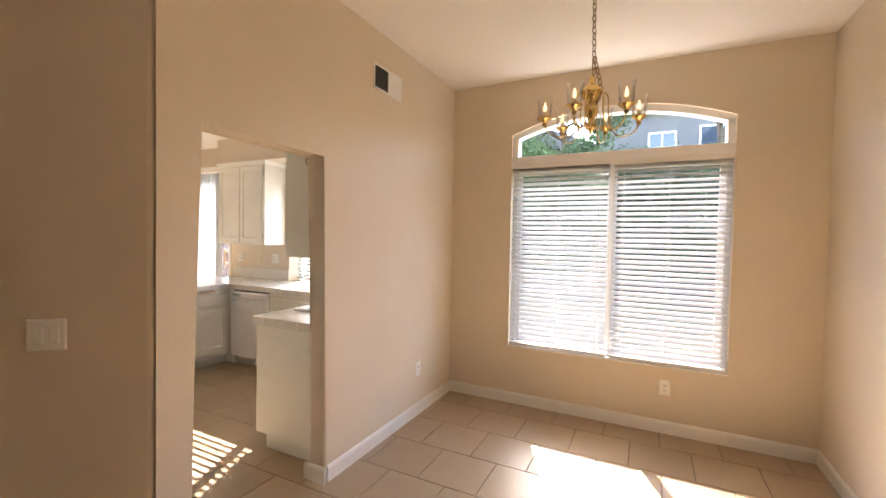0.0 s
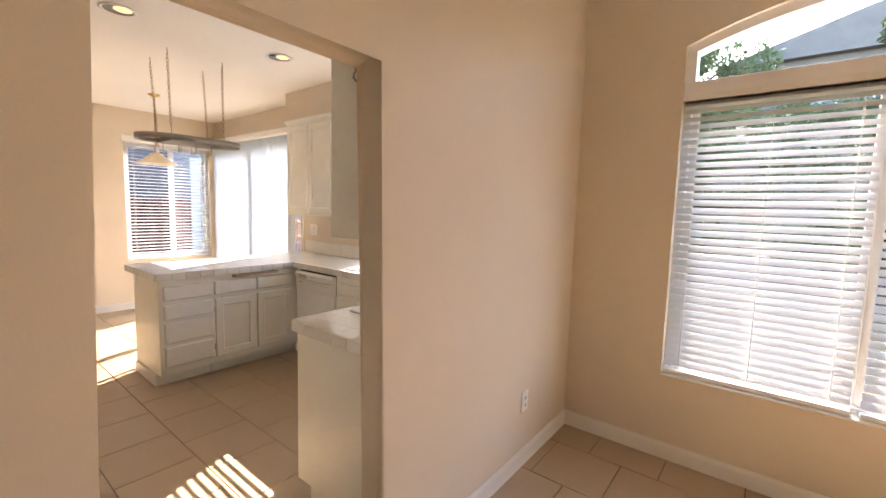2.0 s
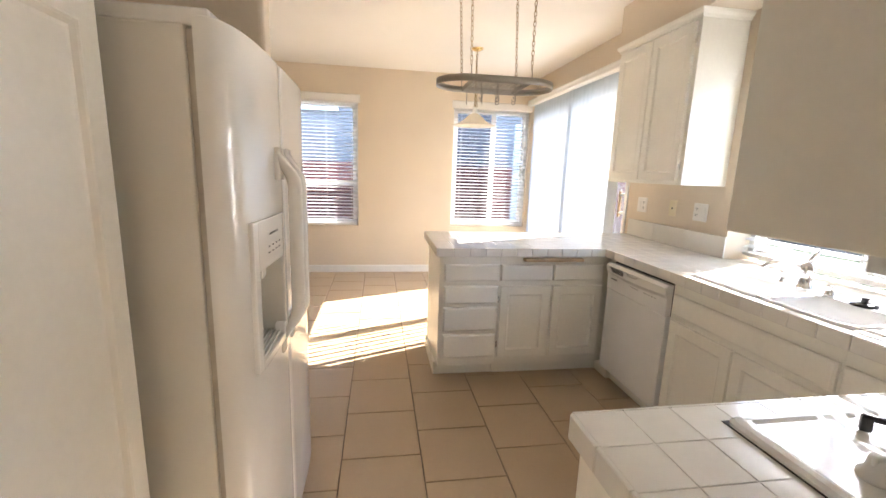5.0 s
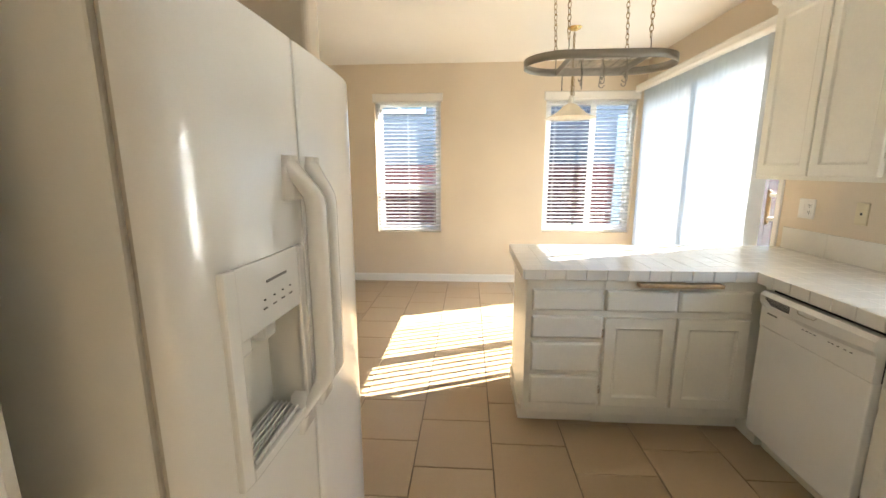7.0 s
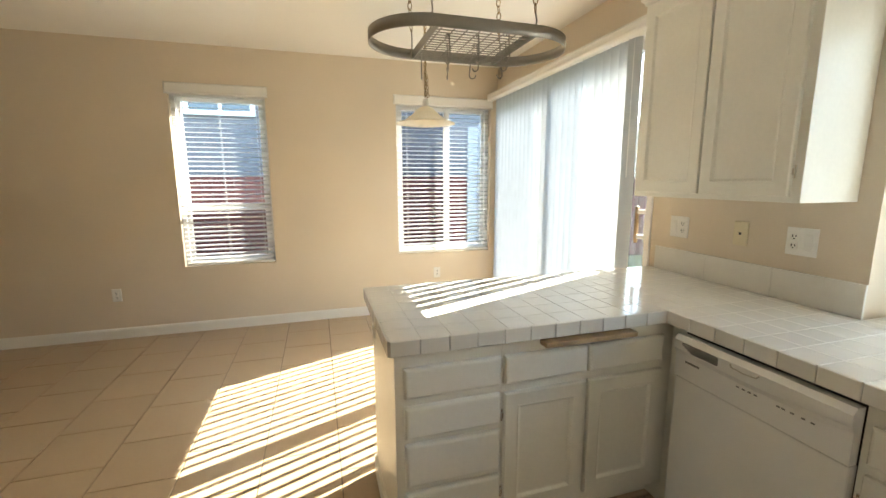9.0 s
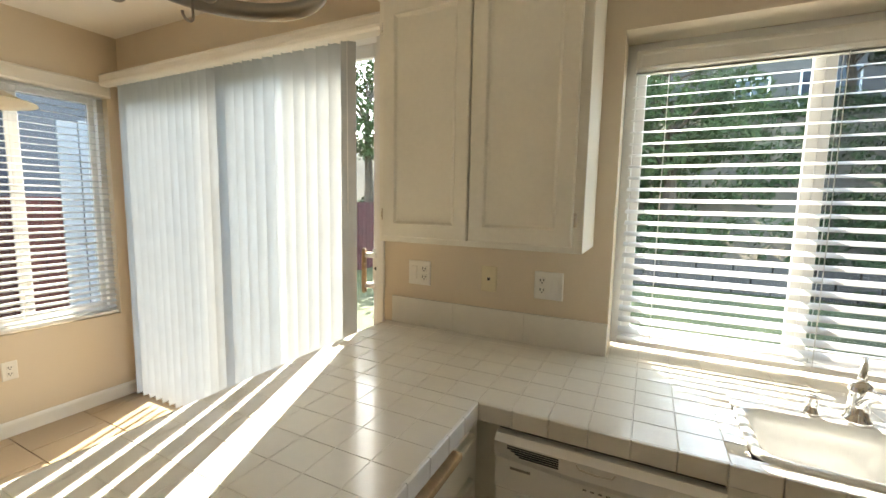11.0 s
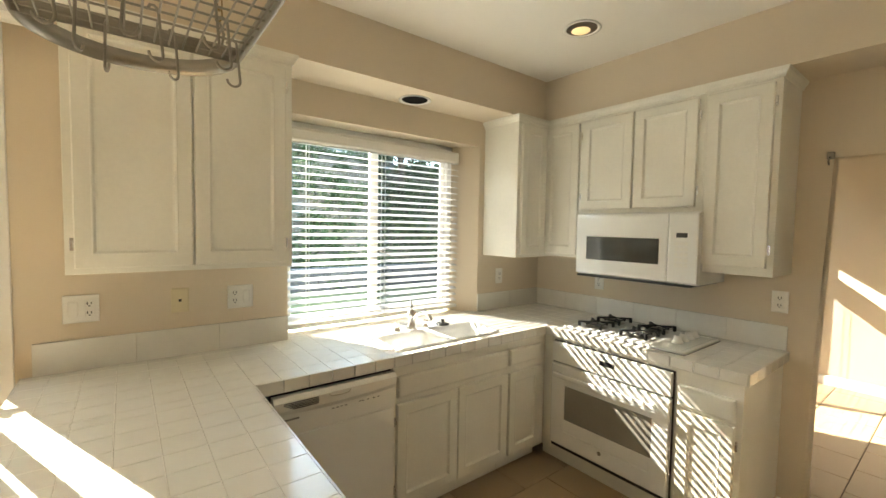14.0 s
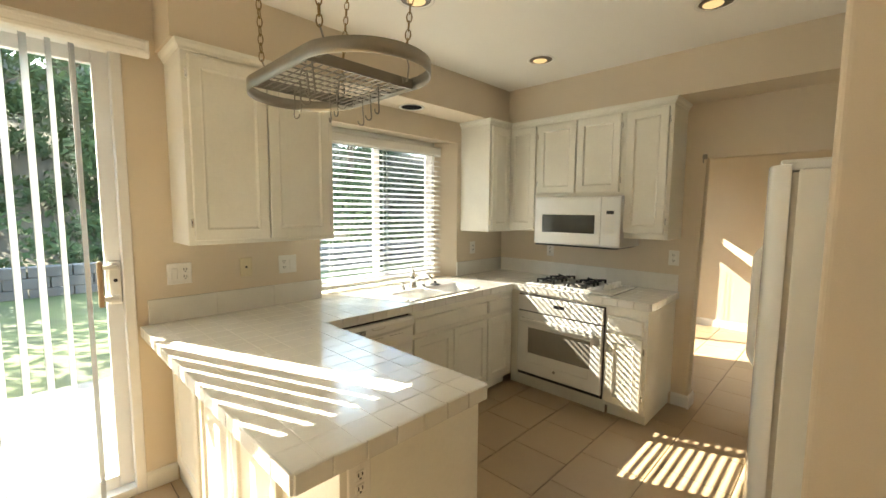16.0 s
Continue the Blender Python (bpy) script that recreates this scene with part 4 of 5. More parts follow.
def edge_tiles(a, b, out):
    """Upright trim tiles along a counter edge from a to b."""
    a, b, o = Vector((*a, 0)), Vector((*b, 0)), Vector((*out, 0))
    d = (b - a).normalized()
    L = (b - a).length
    n = round(L / TP)
    ang = math.atan2(d.y, d.x)
    for k in range(n):
        s = L / n
        me = tile_mesh("edge_tile", s - TG, 0.055, 0.008, CTILE, 0.0025)
        p = a + d * (k * s + TG / 2)
        m = Matrix.Translation((p.x, p.y, CE)) @ Matrix.Rotation(ang, 4, "Z") @ Matrix.Rotation(radians(90), 4, "X")
        piece("edge_tile", me, cn, m)


edge_tiles((-3.855, 2.347), (-3.855, 3.485), (1, 0))
edge_tiles((-4.585, 2.347), (-3.855, 2.347), (0, -1))
edge_tiles((-3.847, 3.49), (-2.053, 3.49), (0, -1))
edge_tiles((-2.045, 3.485), (-2.045, 2.37), (-1, 0))
edge_tiles((-2.045, 2.37), (KX, 2.37), (0, -1))
edge_tiles((-4.585, KY), (-4.585, 2.347), (-1, 0))

bs = thing("backsplash", (-3.0, 4.08, 0.91), "low backsplash of white glazed tiles along the kitchen walls", "backsplash")


def splash(u0, u1, fn_rot, at):
    n = max(1, round((u1 - u0) / 0.30))
    s = (u1 - u0) / n
    for k in range(n):
        piece("tile", tile_mesh("splash_tile", s - 0.0008, 0.133, 0.010, CTILE, 0.0015), bs, at(u0 + k * s + 0.001) @ fn_rot)


upr = Matrix.Rotation(radians(90), 4, "X")
splash(-4.555, SINKW[0], upr, lambda u: Matrix.Translation((u, KY, 0.912)))
splash(SINKW[1], KX - 0.01, upr, lambda u: Matrix.Translation((u, KY, 0.912)))
splash(-(KY - 0.01), -2.375, Matrix.Rotation(radians(-90), 4, "Z") @ upr, lambda u: Matrix.Translation((KX, -u, 0.912)))

# sink, faucet, stopper
sk = thing("kitchen_sink", (-2.78, 3.72, 0.91), "white enamel double-bowl sink set in the tile counter", "sink")
bm = bmesh.new()


def rrect(x0, y0, x1, y1, r, n=4):
    pts = []
    for cx, cy, a0 in ((x1 - r, y1 - r, 0), (x0 + r, y1 - r, 90), (x0 + r, y0 + r, 180), (x1 - r, y0 + r, 270)):
        for k in range(n + 1):
            a = radians(a0 + 90 * k / n)
            pts.append((cx + r * math.cos(a), cy + r * math.sin(a)))
    return pts


def bridge(bm, loops):
    for A, B in zip(loops, loops[1:]):
        for k in range(len(A)):
            bm.faces.new((A[k], A[(k + 1) % len(A)], B[(k + 1) % len(A)], B[k]))


for x0, x1 in ((-3.13, -2.79), (-2.77, -2.44)):
    loops = []
    for ins, z in ((-0.03, 0.908), (-0.028, 0.917), (-0.012, 0.919), (0.0, 0.914), (0.006, 0.88), (0.012, 0.735), (0.05, 0.715)):
        loops.append([bm.verts.new((x, y, z)) for x, y in rrect(x0 + ins, 3.56 + ins, x1 - ins, 3.84 - ins, 0.05 - min(ins, 0.02) * 0.5)])
    bridge(bm, loops)
    bm.faces.new(loops[-1])
part("basin", bm, SINKM, sk, "", True)
bm = bmesh.new()
box(bm, (-3.16, 3.845, 0.90), (-2.41, 3.91, 0.918), None, 0.006, 2)
part("rear_ledge", bm, SINKM, sk)
for x in (-2.96, -2.60):
    bm = bmesh.new()
    lathe(bm, [(0.001, 0.003), (0.03, 0.003), (0.038, 0.0)], (x, 3.70, 0.716), 16)
    part("drain", bm, CHROME, sk, "chrome drain")
fc = thing("faucet", (-2.86, 3.875, 0.918), "chrome single-lever kitchen faucet behind the sink", "faucet")
bm = bmesh.new()
lathe(bm, [(0.001, 0), (0.034, 0), (0.034, 0.012), (0.026, 0.02), (0.024, 0.06), (0.027, 0.09), (0.025, 0.112), (0.012, 0.124), (0.001, 0.125)], (-2.86, 3.875, 0.918), 16)
part("base", bm, CHROME, fc, "", True)
bm = bmesh.new()
tube(bm, [(-2.86, 3.86, 0.98), (-2.862, 3.80, 1.03), (-2.865, 3.73, 1.045), (-2.868, 3.67, 1.035), (-2.87, 3.655, 1.015)], [0.016, 0.014, 0.012, 0.011, 0.012], 10)
part("spout", bm, CHROME, fc, "", True)
bm = bmesh.new()
tube(bm, [(-2.86, 3.875, 1.035), (-2.855, 3.885, 1.065), (-2.845, 3.91, 1.10)], [0.012, 0.009, 0.006], 8)
part("lever", bm, CHROME, fc, "", True)
for x, hgt in ((-2.96, 0.055), (-2.755, 0.045)):
    sp = thing("soap_dispenser" if x < -2.9 else "side_spray", (x, 3.875, 0.918), "small chrome fitting beside the faucet", "faucet")
    bm = bmesh.new()
    lathe(bm, [(0.001, 0), (0.020, 0), (0.020, 0.008), (0.015, 0.014), (0.015, hgt - 0.006), (0.018, hgt), (0.001, hgt + 0.002)], (x, 3.875, 0.918), 14)
    part("cap", bm, CHROME, sp, "", True)
st = thing("sink_stopper", (-2.62, 3.875, 0.918), "black rubber sink stopper on the sink ledge", "stopper")
bm = bmesh.new()
lathe(bm, [(0.001, 0.0), (0.042, 0.0), (0.044, 0.006), (0.03, 0.012), (0.012, 0.014), (0.010, 0.028), (0.016, 0.032), (0.001, 0.034)], (-2.62, 3.872, 0.918), 18)
part("disc", bm, BLACKP, st, "", True)

# cooktop
ck = thing("cooktop", (-1.75, 3.03, 0.912), "white gas cooktop with black grates and white knobs", "cooktop")
CX0, CX1, CY0, CY1 = -1.985, -1.50, 2.662, 3.405
bm = bmesh.new()
loops = []
for ins, z in ((0, 0.912), (0, 0.919), (0.006, 0.925), (0.02, 0.926), (0.03, 0.9225)):
    loops.append([bm.verts.new((x, y, z)) for x, y in rrect(CX0 + ins, CY0 + ins, CX1 - ins, CY1 - ins, 0.02)])
bridge(bm, loops)
bm.faces.new(loops[-1])
part("top", bm, APPL, ck)
bm = bmesh.new()
box(bm, (CX0 - 0.002, CY0 - 0.003, 0.9112), (CX1 + 0.002, CY1 + 0.003, 0.9128))
part("seal", bm, BLACKP, ck, "black seal under the cooktop")
for x in (-1.838, -1.62):
    for y in (2.973, 3.256):
        bm = bmesh.new()
        lathe(bm, [(0.07, 0.0), (0.06, 0.004), (0.045, 0.004), (0.043, 0.012), (0.03, 0.016), (0.028, 0.022), (0.001, 0.023)], (x, y, 0.923), 20)
        part("burner", bm, STEEL, ck, "steel burner with cap", True)
        bm = bmesh.new()
        ring = [(x + 0.058 * math.cos(math.pi * q / 8), y + 0.058 * math.sin(math.pi * q / 8), 0.947) for q in range(16)]
        tube(bm, ring, 0.0045, 6, True)
        gr = part("grate", bm, BLACK, ck, "black iron grate")
        for k in range(4):
            bm = bmesh.new()
            a = math.pi / 4 + math.pi / 2 * k
            m = Matrix.Translation((x, y, 0.925)) @ Matrix.Rotation(a, 4, "Z")
            for p, q in (((0.03, -0.006, 0.022), (0.112, 0.006, 0.034)), ((0.096, -0.008, 0.0), (0.114, 0.008, 0.03)), ((0.055, -0.02, 0.012), (0.068, 0.02, 0.028))):
                box(bm, p, q, lambda u, v, w: m @ Vector((u, v, w)), 0.002)
            part("prong", bm, BLACK, gr)
for k in range(4):
    x = -1.80 + 0.074 * k
    bm = bmesh.new()
    lathe(bm, [(0.001, 0.036), (0.019, 0.034), (0.022, 0.014), (0.030, 0.006), (0.030, 0.0)], (x, 2.775, 0.923), 18)
    box(bm, (x - 0.005, 2.755, 0.94), (x + 0.005, 2.795, 0.962), None, 0.002)
    part("knob", bm, PLATE, ck, "white control knob", True)


# ---- outlets and switches ----
def plate_thing(name, label, cat, w, h, kind, mat_=PLATE):
    ob = thing(name, (0, 0, 0), label, cat, "wall plates")
    bm = bmesh.new()
    rings_door(bm, -w / 2, w / 2, -h / 2, h / 2, lambda u, v, q: (u, -q, v), ((0, 0), (0, 0.003), (0.003, 0.006), (0.008, 0.0065)))
    part("cover_plate", bm, mat_, ob)
    for cx, k in kind:
        if k == "outlet":
            for cz in (-0.020, 0.020):
                bm = bmesh.new()
                box(bm, (cx - 0.016, -0.0085, cz - 0.015), (cx + 0.016, -0.005, cz + 0.015), None, 0.003)
                so = part("socket", bm, mat_, ob)
                for dx, hh in ((-0.0065, 0.011), (0.0065, 0.009)):
                    bm = bmesh.new()
                    box(bm, (cx + dx - 0.002, -0.0092, cz + 0.003 - hh / 2), (cx + dx + 0.002, -0.0080, cz + 0.003 + hh / 2))
                    part("slot", bm, BLACKP, so)
                bm = bmesh.new()
                box(bm, (cx - 0.003, -0.0092, cz - 0.011), (cx + 0.003, -0.0080, cz - 0.006))
                part("slot", bm, BLACKP, so)
        elif k == "rocker":
            bm = bmesh.new()
            box(bm, (cx - 0.0165, -0.0105, -0.033), (cx + 0.0165, -0.005, 0.033), None, 0.003)
            part("rocker", bm, mat_, ob)
        elif k == "jack":
            bm = bmesh.new()
            box(bm, (cx - 0.006, -0.008, -0.006), (cx + 0.006, -0.005, 0.006))
            part("jack", bm, BLACKP, ob)
        bm = bmesh.new()
        for cz in (-0.046, 0.046):
            box(bm, (cx - 0.003, -0.0078, cz - 0.003), (cx + 0.003, -0.006, cz + 0.003), None, 0.001)
        part("screws", bm, mat_, ob)
    return ob


o1 = plate_thing("electrical_outlet", "white duplex outlet with cover plate on the wall", "outlet", 0.075, 0.118, [(0, "outlet")])
spots = [pose(0.536, DY, 0.352), pose(DX, 3.368, 0.382, 0, 0, 90), pose(-1.894, KY, 1.172), pose(KX, 2.416, 1.174, 0, 0, -90), pose(KX, 3.50, 1.162, 0, 0, -90),
         pose(WX, 3.385, 0.42, 0, 0, 90), pose(WX, 0.344, 0.41, 0, 0, 90), pose(1.46, 2.09, 0.378, 0, 0, -90), pose(-4.39, 2.365, 0.79)]
o1.matrix_basis = spots[0]
for m in spots[1:]:
    copy_thing(o1, m)
o2 = plate_thing("switch_and_outlet", "white double plate with rocker switch and outlet", "switch", 0.12, 0.118, [(-0.027, "rocker"), (0.027, "outlet")])
o2.matrix_basis = pose(-4.40, KY, 1.174)
o3 = plate_thing("switch_and_outlet", "white double plate with outlet and rocker switch", "switch", 0.12, 0.118, [(-0.027, "outlet"), (0.027, "rocker")])
o3.matrix_basis = pose(-3.779, KY, 1.174)
o4 = plate_thing("phone_jack", "ivory plate with a small dark jack", "wall jack", 0.072, 0.115, [(0, "jack")], IVORY)
o4.matrix_basis = pose(-4.044, KY, 1.178)
o5 = plate_thing("light_switch", "white double rocker switch plate on the angled wall", "switch", 0.115, 0.115, [(-0.023, "rocker"), (0.023, "rocker")])
ps = c45 + d45 * 0.34
o5.matrix_basis = pose(ps.x, ps.y, 1.10, 0, 0, 45)

# wall vent in the dining room
vt = thing("wall_vent", (DX, 2.87, 2.56), "white wall register with a dark open half", "vent")
fv = facing_east(DX)
bm = bmesh.new()
frame_bars(bm, 2.69, 3.045, 2.475, 2.655, 0.018, 0, 0.008, fv)
box(bm, (2.865, 2.49, 0), (2.875, 2.64, 0.008), fv)
part("frame", bm, TRIM, vt)
bm = bmesh.new()
box(bm, (2.70, 2.485, 0.0005), (2.87, 2.645, 0.002), fv)
part("backing", bm, BLACKP, vt, "dark duct behind the louvres")
for k in range(14):
    v = 2.495 + 0.0108 * k
    bm = bmesh.new()
    box(bm, (2.875, v, 0.001), (3.03, v + 0.0085, 0.006), fv)
    part("slat", bm, TRIM, vt)
for k in range(7):
    u = 2.715 + 0.023 * k
    bm = bmesh.new()
    box(bm, (u, 2.49, 0.002), (u + 0.0025, 2.64, 0.005), fv)
    part("louvre", bm, BLACKP, vt)

# small hook on the opening's head
hk = thing("wall_hook", (-1.43, 2.25, 1.93), "small metal hook at the opening's corner", "hook")
bm = bmesh.new()
box(bm, (KX - 0.008, 2.232, 1.925), (KX, 2.262, 1.96), None, 0.002)
tube(bm, [(KX - 0.006, 2.25, 1.935), (KX - 0.03, 2.25, 1.925), (KX - 0.035, 2.25, 1.91), (KX - 0.02, 2.25, 1.895)], 0.004, 6)
part("hook", bm, STEEL, hk)


# ---- ceiling lamps ----
def downlight(x, y, z, dark):
    ob = thing("recessed_light", (x, y, z), "recessed ceiling light with pale trim ring" if not dark else "recessed soffit light with black baffle", "ceiling light", "recessed lights")
    bm = bmesh.new()
    lathe(bm, [(0.082, 0.0), (0.098, -0.003), (0.101, -0.006), (0.088, -0.007), (0.080, -0.003), (0.080, 0.0)], (x, y, z), 32)
    part("trim_ring", bm, PLATE, ob, "", True)
    bm = bmesh.new()
    lathe(bm, [(0.082, -0.0035), (0.070, -0.002), (0.06, -0.0012), (0.001, -0.001)], (x, y, z), 32)
    part("baffle", bm, LAMPDK if dark else LAMPIN, ob)
    if not dark:
        bm = bmesh.new()
        lathe(bm, [(0.050, -0.0015), (0.042, -0.006), (0.001, -0.009)], (x + 0.018, y + 0.018, z), 24)
        part("bulb_face", bm, LAMPON, ob, "warm lit lamp face", True)


for x, y in ((-2.27, 3.14), (-2.37, 2.03), (-3.48, 3.15), (-3.55, 2.12)):
    downlight(x, y, KZ, False)
downlight(-2.80, 3.962, SOFF, True)


def link_chain(bm, a, b, ln=0.030, r=0.0022, wd=0.009):
    a, b = Vector(a), Vector(b)
    d = (b - a).normalized()
    n = max(1, round((b - a).length / (ln * 0.78)))
    s1 = d.orthogonal().normalized()
    s2 = d.cross(s1)
    for k in range(n):
        c = a + (b - a) * ((k + 0.5) / n)
        s = s1 if k % 2 else s2
        h = ln / 2
        pts = [c + d * (h * math.cos(t)) + s * (wd * math.sin(t)) for t in (2 * math.pi * i / 8 for i in range(8))]
        tube(bm, pts, r, 4, True)


# ---- pot rack ----
rk = thing("pot_rack", (-4.25, 2.78, KZ), "brushed steel oval pot rack on four ceiling chains", "pot rack")
RCX, RCY, RZ = -4.215, 2.755, 1.950
HW, HL, STR = 0.205, 0.40, 0.185
oval = []
for k in range(48):
    a = 2 * math.pi * k / 48
    ca, sa = math.cos(a), math.sin(a)
    y = (STR if sa > 0 else -STR if sa < 0 else 0) + (HL - STR) * sa
    oval.append((RCX + HW * ca, RCY + y))
seen = []
for p in oval:
    if not seen or (Vector(p) - Vector(seen[-1])).length > 1e-4:
        seen.append(p)
oval = seen
bm = bmesh.new()
loops = []
for ins, z in ((0, RZ), (0, RZ + 0.042), (0.004, RZ + 0.042), (0.004, RZ)):
    loops.append([bm.verts.new((RCX + (x - RCX) * (1 - ins / HW), RCY + (y - RCY) * (1 - ins / HL), z)) for x, y in oval])
bridge(bm, loops + [loops[0]])
part("rim", bm, STEEL, rk, "brushed steel band", True)
for sy in (-1, 1):
    bm = bmesh.new()
    box(bm, (RCX - HW + 0.003, RCY + sy * STR - 0.002, RZ + 0.002), (RCX + HW - 0.003, RCY + sy * STR + 0.002, RZ + 0.036))
    part("cross_band", bm, STEEL, rk)
for k in range(15):
    x = RCX - HW + 0.015 + (2 * HW - 0.03) * k / 14
    bm = bmesh.new()
    tube(bm, [(x, RCY - STR, RZ + 0.006), (x, RCY + STR, RZ + 0.006)], 0.0021, 6)
    part("grid_wire", bm, STEEL, rk)
for k in range(8):
    y = RCY - STR + 0.02 + (2 * STR - 0.04) * k / 7
    bm = bmesh.new()
    tube(bm, [(RCX - HW + 0.004, y, RZ + 0.0115), (RCX + HW - 0.004, y, RZ + 0.0108)], 0.0024, 6)
    part("grid_wire", bm, STEEL, rk)
for sx, sy in ((-1, -1), (1, -1), (-1, 1), (1, 1)):
    top = (-4.205 + sx * 0.19, 2.735 + sy * 0.203, KZ)
    bot = (RCX + sx * 0.16, RCY + sy * 0.20, RZ + 0.03)
    bm = bmesh.new()
    link_chain(bm, (top[0], top[1], KZ - 0.05), (bot[0], bot[1], bot[2] + 0.07), 0.036)
    ch = part("chain", bm, OLDBRASS, rk, "dark metal chain")
    bm = bmesh.new()
    tube(bm, [top, (top[0], top[1], KZ - 0.02), (top[0] + 0.012, top[1], KZ - 0.035), (top[0], top[1], KZ - 0.052), (top[0] - 0.013, top[1], KZ - 0.04)], 0.003, 6)
    part("ceiling_hook", bm, OLDBRASS, ch)
    bm = bmesh.new()
    tube(bm, [(bot[0], bot[1], bot[2] + 0.075), (bot[0] + 0.012, bot[1], bot[2] + 0.04), (bot[0] + 0.004, bot[1], bot[2] - 0.012), (bot[0] - 0.012, bot[1], bot[2] - 0.018), (bot[0] - 0.016, bot[1], bot[2])], 0.003, 6)
    part("lower_hook", bm, STEEL, ch)
rnd = random.Random(11)
for k in range(10):
    x = RCX - 0.17 + 0.34 * ((k * 37) % 10) / 9
    y = RCY - STR + 0.03 + (2 * STR - 0.06) * k / 9
    a = rnd.uniform(0, 6.28)
    c, s = math.cos(a), math.sin(a)
    L = 0.075
    pts = []
    for i in range(9):
        t = math.pi * i / 8
        pts.append((-0.014 * math.cos(t) - 0.002, -L - 0.014 * math.sin(t)))
    up = [(0.012, 0.004), (0.008, 0.013), (0, 0.015), (-0.008, 0.010)]
    line = [(x + u * c, y + u * s, RZ + 0.002 + v) for u, v in up] + [(x + u * c, y + u * s, RZ + 0.002 + v) for u, v in pts]
    bm = bmesh.new()
    tube(bm, line, 0.0028, 6)
    part("pot_hook", bm, STEEL, rk, "bent steel pot hook", True)

# ---- pendant over the nook ----
PX = -5.775
pd = thing("pendant_lamp", (PX, 2.975, KZ), "cream glass pendant lamp on a brass chain", "pendant lamp")
bm = bmesh.new()
lathe(bm, [(0.001, -0.03), (0.02, -0.028), (0.05, -0.016), (0.062, -0.004), (0.062, 0.0)], (PX, 2.975, KZ), 24)
part("canopy", bm, BRASS, pd, "small brass canopy", True)
bm = bmesh.new()
link_chain(bm, (PX, 2.975, KZ - 0.03), (PX, 2.975, 2.05), 0.034, 0.0028, 0.010)
link_chain(bm, (PX + 0.005, 2.985, 2.23), (PX + 0.02, 2.99, 2.06), 0.034, 0.0028, 0.010)
part("chain", bm, OLDBRASS, pd)
bm = bmesh.new()
tube(bm, [(PX + 0.006, 2.97, KZ - 0.03), (PX - 0.008, 2.98, 2.3), (PX, 2.972, 2.05)], 0.0025, 6)
part("cord", bm, OLDBRASS, pd)
bm = bmesh.new()
lathe(bm, [(0.001, 0.07), (0.016, 0.068), (0.022, 0.05), (0.026, 0.0), (0.02, -0.01)], (PX, 2.975, 1.99), 20)
part("holder", bm, PLATE, pd, "", True)
bm = bmesh.new()
prof = [(0.026, 0.128), (0.05, 0.118), (0.085, 0.088), (0.115, 0.060), (0.15, 0.034), (0.195, 0.014), (0.226, 0.004), (0.227, 0.0), (0.195, 0.009), (0.15, 0.029), (0.112, 0.056), (0.082, 0.083), (0.048, 0.113), (0.024, 0.123)]
lathe(bm, prof, (PX, 2.975, 1.868), 36)
part("shade", bm, SHADE, pd, "wide cream alabaster glass shade", True)
bm = bmesh.new()
lathe(bm, [(0.001, -0.05), (0.02, -0.045), (0.03, -0.02), (0.022, 0.01), (0.012, 0.04)], (PX, 2.975, 1.95), 16)
part("bulb", bm, BULB2, pd, "lit bulb", True)

# ---- chandelier ----
HX, HY, HZ = 0.093, 2.765, 2.068
cl = thing("chandelier", (HX, HY, DZ), "polished brass six-arm chandelier with clear glass shades", "chandelier")
bm = bmesh.new()
lathe(bm, [(0.001, -0.035), (0.02, -0.03), (0.055, -0.016), (0.065, -0.003), (0.065, 0)], (HX, HY, DZ), 24)
part("canopy", bm, BRASS, cl, "", True)
bm = bmesh.new()
link_chain(bm, (HX, HY, DZ - 0.035), (HX + 0.008, HY, HZ + 0.30), 0.04, 0.003, 0.011)
part("chain", bm, OLDBRASS, cl, "antique brass chain with slack links")
bm = bmesh.new()
link_chain(bm, (HX + 0.008, HY + 0.01, HZ + 0.40), (HX + 0.05, HY, HZ + 0.21), 0.04, 0.003, 0.011)
link_chain(bm, (HX + 0.05, HY, HZ + 0.21), (HX + 0.02, HY - 0.01, HZ + 0.13), 0.04, 0.003, 0.011)
part("slack_chain", bm, OLDBRASS, cl)
bm = bmesh.new()
lathe(bm, [(0.001, -0.02), (0.008, -0.016), (0.012, 0.0), (0.03, 0.012), (0.034, 0.03), (0.018, 0.045), (0.02, 0.07), (0.034, 0.09), (0.036, 0.12), (0.03, 0.13), (0.022, 0.15), (0.036, 0.17), (0.05, 0.19), (0.052, 0.215), (0.04, 0.235), (0.022, 0.25), (0.014, 0.265), (0.02, 0.28), (0.008, 0.29), (0.001, 0.30)], (HX, HY, HZ), 28)
part("stem", bm, BRASS, cl, "turned polished brass stem", True)
